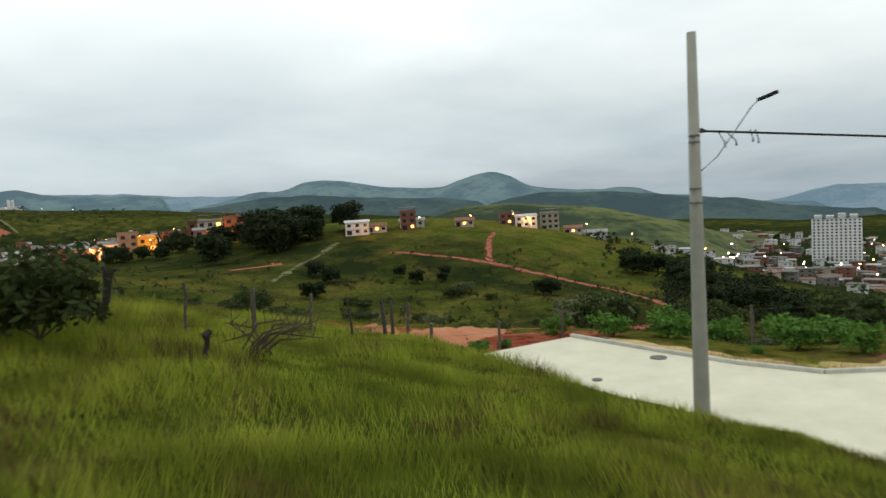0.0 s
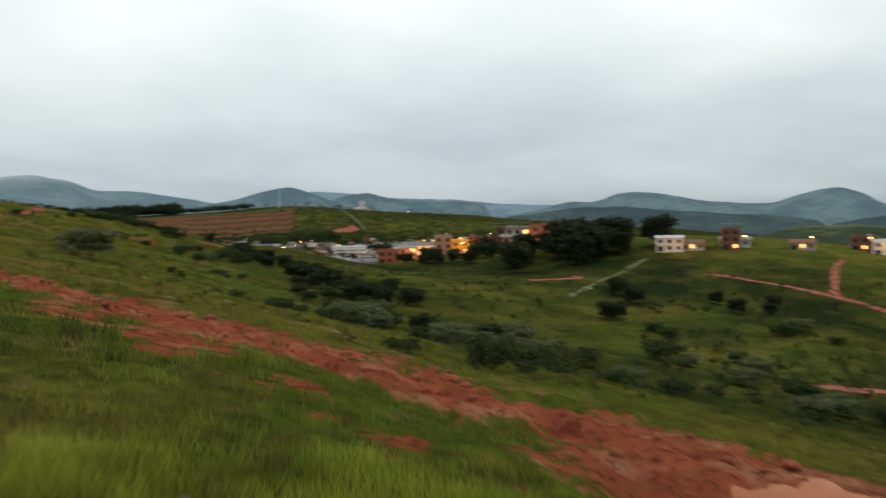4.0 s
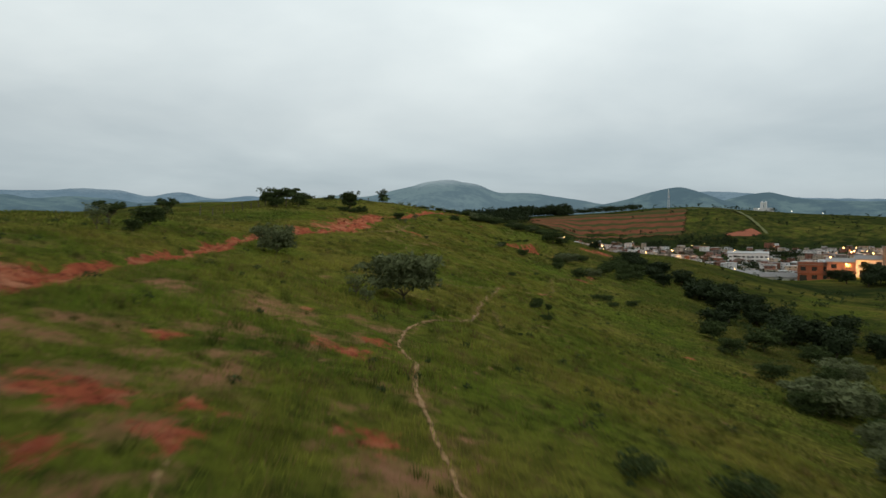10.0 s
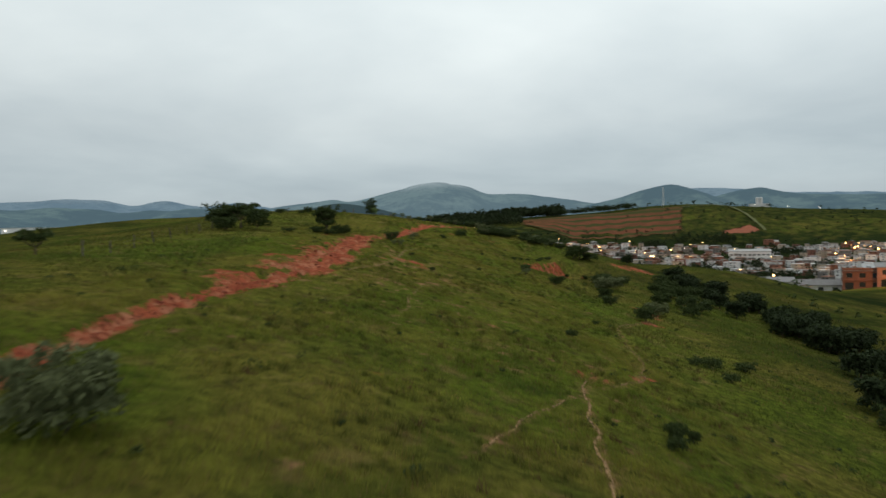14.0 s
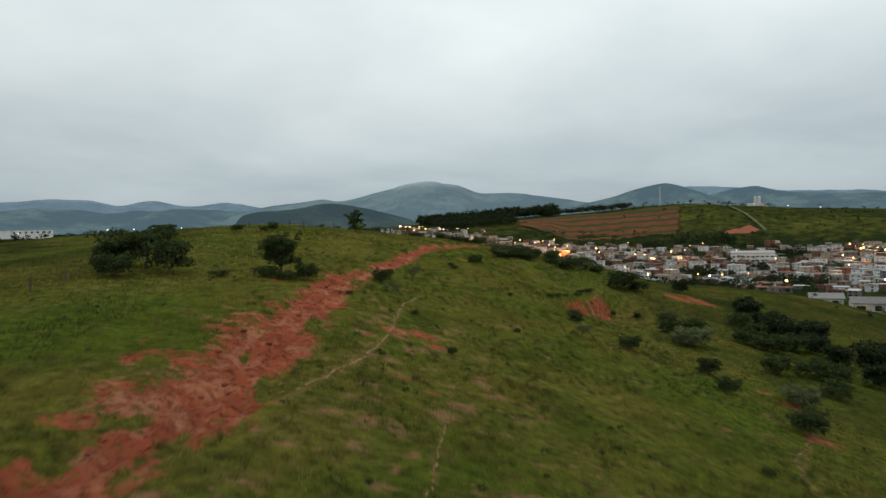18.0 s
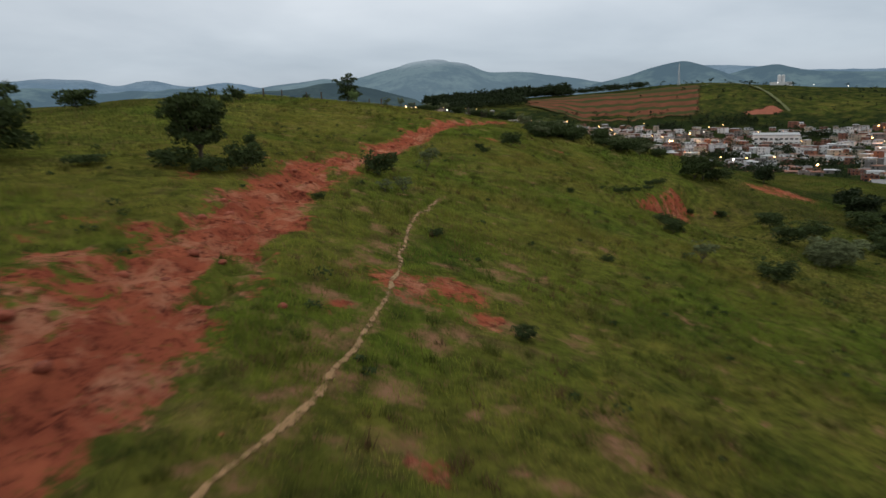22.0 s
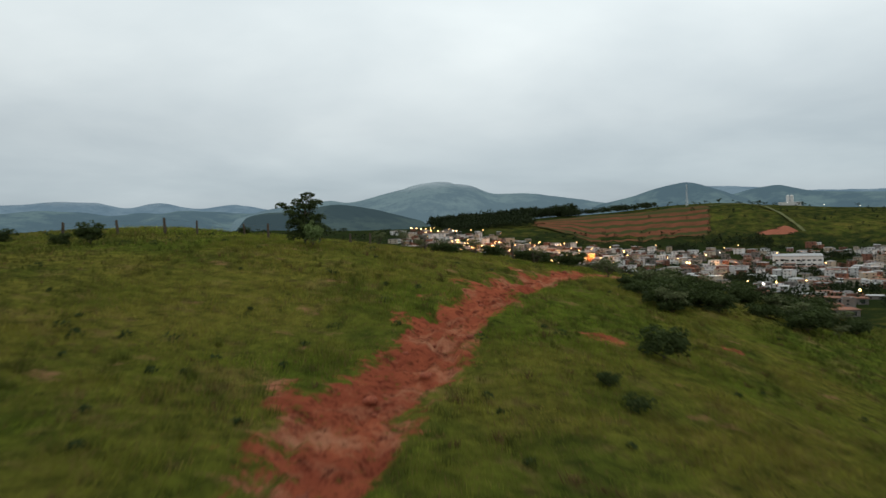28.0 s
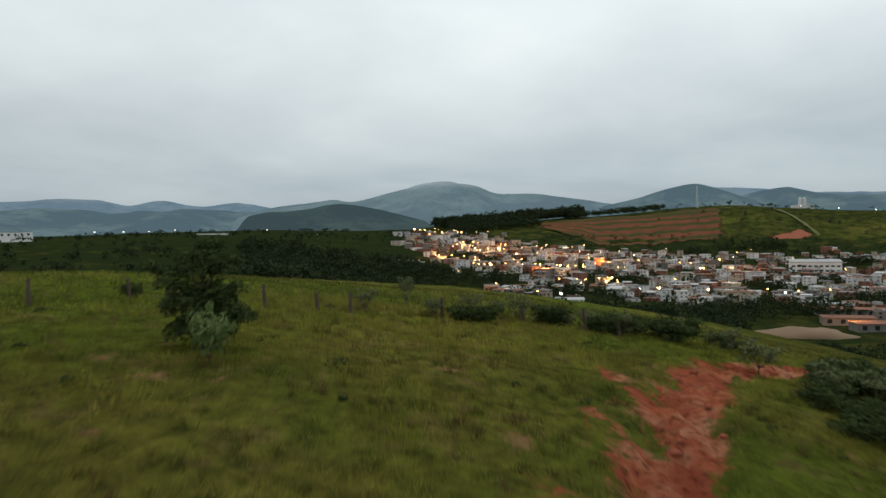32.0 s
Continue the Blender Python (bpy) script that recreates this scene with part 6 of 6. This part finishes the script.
silos = thing("storage_silos", pose(649, 1374, zat(649, 1374) - .5), "pair of white storage silos beside a low building", "silo")
for dx in (-3.6, 3.6):
    bm = bmesh.new()
    tube(bm, [(dx, 0, -8), (dx, 0, 17), (dx, 0, 19)], [2.8, 2.8, .6], 16)
    part("silo", bm, WALLS[0], silos)
bm = bmesh.new()
box(bm, -18, 18, -5, 5, -8, 6)
part("building", bm, WALLS[0], silos)
mz = zat(445, 1322)
mast = thing("radio_mast", pose(445, 1322, mz - .3), "tall lattice radio mast on the skyline", "mast")
mh = 62.5 - mz
for sx, sy in ((-1, -1), (1, -1), (1, 1), (-1, 1)):
    bm = bmesh.new()
    tube(bm, [(sx * 1.6, sy * 1.6, 0), (sx * .5, sy * .5, mh)], [.16, .12], 6)
    part("leg", bm, WALLS[0], mast)
bm = bmesh.new()
for k in range(12):
    s, e = 1.6 - 1.1 * k / 12, 1.6 - 1.1 * (k + 1) / 12
    for a, c in (((-s, -s), (e, -e)), ((s, -s), (e, e)), ((s, s), (-e, e)), ((-s, s), (-e, -e))):
        tube(bm, [(*a, mh * k / 12), (*c, mh * (k + 1) / 12)], [.09, .09], 4, False)
part("bracing", bm, WALLS[0], mast)

# ---- far tracks and terraces: ribbons that lie on the land ----
def ribbon(name, label, pts, half, mat, lift=.12, category="track", step=4.0, wander=14.0, worn_ends=False, core=.95):
    dense = []
    for (ax, ay), (cx, cy) in zip(pts, pts[1:]):
        n = max(2, int(math.hypot(cx - ax, cy - ay) / step))
        dense += [(ax + (cx - ax) * k / n, ay + (cy - ay) * k / n) for k in range(n)]
    dense.append(pts[-1])
    p = np.array(dense)
    p = p + np.stack([fractal(p[:, 0] / wander, p[:, 1] / wander, 91, 2), fractal(p[:, 0] / wander, p[:, 1] / wander, 95, 2)], 1) * (half * .35 if half > .5 else .2)
    t = np.gradient(p, axis=0)
    t /= np.linalg.norm(t, axis=1)[:, None]
    nrm = np.stack([-t[:, 1], t[:, 0]], 1)
    w = half * (1 + .4 * vnoise(p[:, 0] / step * .7, p[:, 1] / step * .7, 97))
    rows = [p + nrm * (w * s)[:, None] for s in (-1, -.33, .33, 1)]
    v = np.concatenate(rows)
    z = ground_z(v[:, 0], v[:, 1]) + lift * np.repeat([.2, 1, 1, .2], len(p))
    i = (np.arange(3)[:, None] * len(p) + np.arange(len(p) - 1)[None, :]).ravel()
    fade = np.minimum(1, np.minimum(np.arange(len(p)), np.arange(len(p))[::-1]) * step / 2.5) if worn_ends else np.ones(len(p))
    tone = np.concatenate([fade * e - (1 - fade) * .3 for e in (0, core, core, 0)])
    me = array_mesh(name, np.column_stack([v, z]), np.stack([i, i + 1, i + len(p) + 1, i + len(p)], 1), [mat], tone, smooth_all=True)
    return tagged(new(name, me), label, category, kind="structure")


ribbon("path_1", "red dirt track along the eastern hill", [(184, 140), (188, 132), (190, 118), (192, 104), (191, 86), (186, 64), (178, 50), (166, 40)], 2.3, MAT_TRACK, core=.55)
ribbon("path_2", "red dirt track up the eastern hill", [(192, 105), (202, 111), (211, 116), (222, 121), (234, 126)], 2.0, MAT_TRACK, core=.5)
ribbon("path_3", "pale green farm track up the spur", [(189, 166), (158, 153), (125, 134)], 1.8, MAT_STUBBLE, core=.5)
ribbon("path_4", "bare red cutting below the trees", [(131, 158), (138, 156), (148, 155), (152, 160)], 2.2, MAT_TRACK)
ribbon("path_30", "bare red bank along the valley road", [(112, 66), (120, 60), (128, 48), (135, 33), (134, 23)], 3.0, MAT_TRACK, core=.6)
ribbon("path_5", "pale farm road across the far hill", [(470, 1290), (555, 1343), (548, 1240), (539, 1128)], 4.0, MAT_STUBBLE, .5)
tb, td = np.linspace(8.2, 23.0, 70), np.linspace(0, 1, 46)
TB, TU = np.meshgrid(tb, td)
edge_near = np.interp(TB, (8.2, 9.4, 13.5, 18, 23), (1120, 1080, 968, 985, 1020)) + 6 * vnoise(TB * 1.7, TB * 0, 98)
tr = edge_near + (1178 - edge_near) * TU
tx, ty = 13 + tr * np.sin(np.radians(TB)), 200 + tr * np.cos(np.radians(TB))
step_ = (TU * 6 + .12 * vnoise(TB, TU * 3, 99)) % 1.0
tz = ground_z(tx.ravel(), ty.ravel()) + 1.0 + 1.6 * np.where(step_ < .5, step_, 1 - step_).ravel()
band = np.where(step_ < .55, .85, .12) * smooth(0, .12, TU) - .45 * smooth(.55, .9, TU)
frame_ = np.minimum(np.minimum((TB - 8.2) / 2.0, (23 - TB) / .8), np.minimum(TU / .1, (1 - TU) / .08))
ti = (np.arange(45)[:, None] * 70 + np.arange(69)[None, :]).ravel()
terrace_mesh = array_mesh("path_20", np.column_stack([tx.ravel(), ty.ravel(), tz]), np.stack([ti, ti + 1, ti + 71, ti + 70], 1), [MAT_TERRACE], np.clip(frame_, 0, 1).ravel(), smooth_all=True)
at_ = terrace_mesh.attributes.new("band", "FLOAT", "POINT")
at_.data.foreach_set("value", band.ravel().astype(np.float32))
tagged(new("path_20", terrace_mesh), "bare red terraces cut across the far hillside", "hillside", kind="structure")
ribbon("path_10", "red earth cut behind the houses", [(478, 1120), (500, 1132), (524, 1136)], 20, MAT_TRACK, .8)
bm = bmesh.new()
bmesh.ops.create_icosphere(bm, subdivisions=3, radius=1)
for v_ in bm.verts:
    v_.co *= 1 + .25 * noise.noise(v_.co * 2.2)
heap = tagged(new("earth_heap", bm_mesh(bm, "earth_heap", MAT_MOUND, False)), "long pale heap of earth below the town", "earth heap")
heap.matrix_basis = pose(192, 532, zat(192, 532) - 1, 0, 0, -20) @ Matrix.Diagonal((24, 8, 6, 1))

for k, t in enumerate(TRAILS):
    line = np.array([(a, c) for a, c, _ in t])
    s_ = np.concatenate([[0], np.cumsum(np.hypot(*np.diff(line, axis=0).T))])
    dense = cubic(s_, np.linspace(0, s_[-1] - .01, max(6, int(s_[-1] / 1.5)))) @ line
    ribbon(f"path_{k + 11}", "narrow trodden earth path through the grass", [tuple(q) for q in dense], (.52 if k in (0, 3) else .5) * float(np.mean([w for _, _, w in t])), MAT_TRAIL, .05, "path", .3, 2.5, True, .47 if k in (0, 3) else .36)

verge = [(a + .75, c + .1) for a, c in ROAD_EDGE[1:7]]
ribbon("path_31", "strip of yellow sandy earth behind the kerb", verge, .85, MAT_SAND, .06, "verge", .4, 3.0, True)

# ---- woods: far trees that nobody could count ----
def woods(name, label, places, rng, mat=MAT_DARKLEAF, quads=46, leaf=.15):
    """Far trees, each a loose heap of leaf clumps."""
    P = np.array(places)
    n = len(P)
    z = ground_z(P[:, 0], P[:, 1])
    v_all, t_all = [], []
    for (x, y, h), zz in zip(P, z):
        blobs = [(rng.normal() * .22 * h, rng.normal() * .22 * h, h * (.2 + .55 * rng.random()), h * .27, h * .27, h * .24) for _ in range(6)]
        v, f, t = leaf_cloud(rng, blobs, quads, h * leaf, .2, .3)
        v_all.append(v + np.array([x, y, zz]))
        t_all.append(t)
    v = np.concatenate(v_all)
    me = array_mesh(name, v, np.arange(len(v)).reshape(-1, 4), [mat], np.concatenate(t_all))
    return tagged(new(name, me), label, "trees", kind="stuff")


def scatter(rng, n, b0, b1, d0, d1, h0, h1, eye=(13, 196), gap=None):
    out = []
    while len(out) < n:
        b, d = radians(b0 + (b1 - b0) * rng.random()), d0 + (d1 - d0) * rng.random()
        x, y = eye[0] + d * math.sin(b), eye[1] + d * math.cos(b)
        if gap and any((x - a) ** 2 + (y - c) ** 2 < gap ** 2 for a, c in town):
            continue
        out.append((x, y, h0 + (h1 - h0) * rng.random()))
    return out


rng_f = np.random.default_rng(33)
woods("gorge_trees", "dark dense trees filling the gorge", scatter(rng_f, 800, -16, 1, 260, 620, 7, 13, gap=12) + scatter(rng_f, 120, -36, -16, 260, 640, 5, 10) + scatter(rng_f, 330, 8, 24, 260, 430, 6, 11, gap=10) + scatter(rng_f, 150, 23, 36, 230, 330, 3, 6, gap=10), rng_f, quads=100, leaf=.09)
woods("town_trees", "dark trees between the houses of the town", scatter(rng_f, 700, -4, 36, 440, 1040, 4, 9, gap=6), rng_f, quads=50, leaf=.11)
woods("grove_trees", "dark groves between the houses of the town", [(a + r * .9 * rng_f.normal() * .5, c + r * .9 * rng_f.normal() * .5, 5 + 6 * rng_f.random()) for a, c, r in GROVES for _ in range(int(r * 1.3))], rng_f, quads=60, leaf=.1)
woods("ridge_forest", "dark planted forest on the skyline", scatter(rng_f, 620, 0, 12, 1240, 1420, 14, 26) + scatter(rng_f, 330, 1, 8.5, 1110, 1250, 10, 18) + scatter(rng_f, 170, 11, 18.5, 1210, 1290, 8, 15), rng_f, quads=60, leaf=.1)
woods("plateau_trees", "scattered dark trees on the plateau", scatter(rng_f, 200, -36, -4, 640, 1100, 4, 9), rng_f, quads=30)
woods("hill_trees", "scattered dark trees on the far green hill", scatter(rng_f, 110, 18, 40, 1080, 1400, 4, 9), rng_f, quads=30)
woods("east_trees", "dark trees on the slope above the town centre", scatter(rng_f, 190, 75, 92, 150, 235, 2.5, 4.5, (0, 0)) + scatter(rng_f, 60, 70, 84, 240, 330, 3, 6, (0, 0)) + scatter(rng_f, 130, 76, 100, 460, 950, 4, 9, (0, 0)) + scatter(rng_f, 60, 34, 46, 260, 420, 4, 9, (0, 0)), rng_f, quads=60, leaf=.11)
woods("hill_scrub", "low dark scrub dotted over the eastern hillside", scatter(rng_f, 520, 48, 84, 85, 235, .7, 2.2, (0, 0)) + scatter(rng_f, 160, 20, 48, 100, 230, .7, 2.0, (20, 40)), rng_f, MAT_LEAF, quads=36, leaf=.16)

# ---- street lamps, lit at dusk ----
lamp_src = {}


def street_lamp(x, y, turn, white=False, h=8.0, size=1.0):
    m = pose(x, y, zat(x, y) - .3, 0, 0, turn)
    if (white, size) in lamp_src:
        return copy_thing(lamp_src[white, size], m)
    ob = thing("street_lamp", m, ("white" if white else "orange sodium") + " street lamp, lit at dusk", "street lamp", "street lamps of the town")
    bm = bmesh.new()
    tube(bm, [(0, 0, 0), (0, 0, h), (0, -1.2, h + .5)], [.12, .08, .05], 6)
    part("post", bm, MAT_STEEL, ob)
    bm = bmesh.new()
    bmesh.ops.create_icosphere(bm, subdivisions=2, radius=.55 * size)
    part("lamp", bm, MAT_WHITELAMP if white else MAT_SODIUM, ob, at=Matrix.Translation((0, -1.3, h + .3)))
    lamp_src[white, size] = ob
    return ob


west_town = [p for p in town if p[0] < 190]
for k in range(150):
    pick_from = west_town if k % 2 else town
    a = pick_from[int(rng_t.integers(0, len(pick_from)))]
    street_lamp(a[0] + 6 * rng_t.normal(), a[1] - 7, 0, bool(rng_t.random() < .12), size=.9 if rng_t.random() < .75 else 1.5)
for k in range(34):
    b, d = radians(78 + 16 * rng_t.random()), 460 + 480 * rng_t.random()
    street_lamp(d * math.sin(b), d * math.cos(b), -88, bool(rng_t.random() < .5), size=1.0 if rng_t.random() < .8 else 1.6)
for x, y in ((163, 281), (180, 264), (188, 232), (205, 205), (222, 152), (238, 138), (262, 131), (282, 106), (300, 92), (-120, 950), (-60, 760)):
    street_lamp(x, y, -60, False, 5.0, .5)
for x, y in ((-330, 1090), (-360, 1080), (-395, 1085), (-425, 1070), (-498, 984), (-520, 970), (-536, 962), (-200, 1050), (600, 1290), (650, 1270), (690, 1240), (330, 560), (300, 500)):
    street_lamp(x, y, 0, True, 7, 1.0)
# the three brightest of them light the walls beside them
for x, y, z_up, watts in ((158, 272, 3.5, 5200), (176, 258, 4.5, 3400), (186, 229, 4.5, 4200), (198, 160, 3.5, 900), (262, 124, 3.5, 700),
                          (150, 1000, 12, 45000), (60, 960, 12, 45000), (110, 820, 10, 30000), (95, 1060, 12, 45000), (190, 930, 10, 34000), (20, 880, 10, 30000), (232, 552, 7, 5000), (330, 900, 10, 16000), (560, 900, 10, 18000), (380, 700, 9, 10000), (40, 700, 9, 8000), (260, 760, 10, 10000), (470, 800, 10, 14000)):
    lp = new("lamp_glow", bpy.data.lights.new("lamp_glow", "POINT"))
    lp.data.energy, lp.data.color, lp.data.shadow_soft_size = watts, (1.0, .40, .10), .3
    lp.location = (x, y, zat(x, y) + z_up)
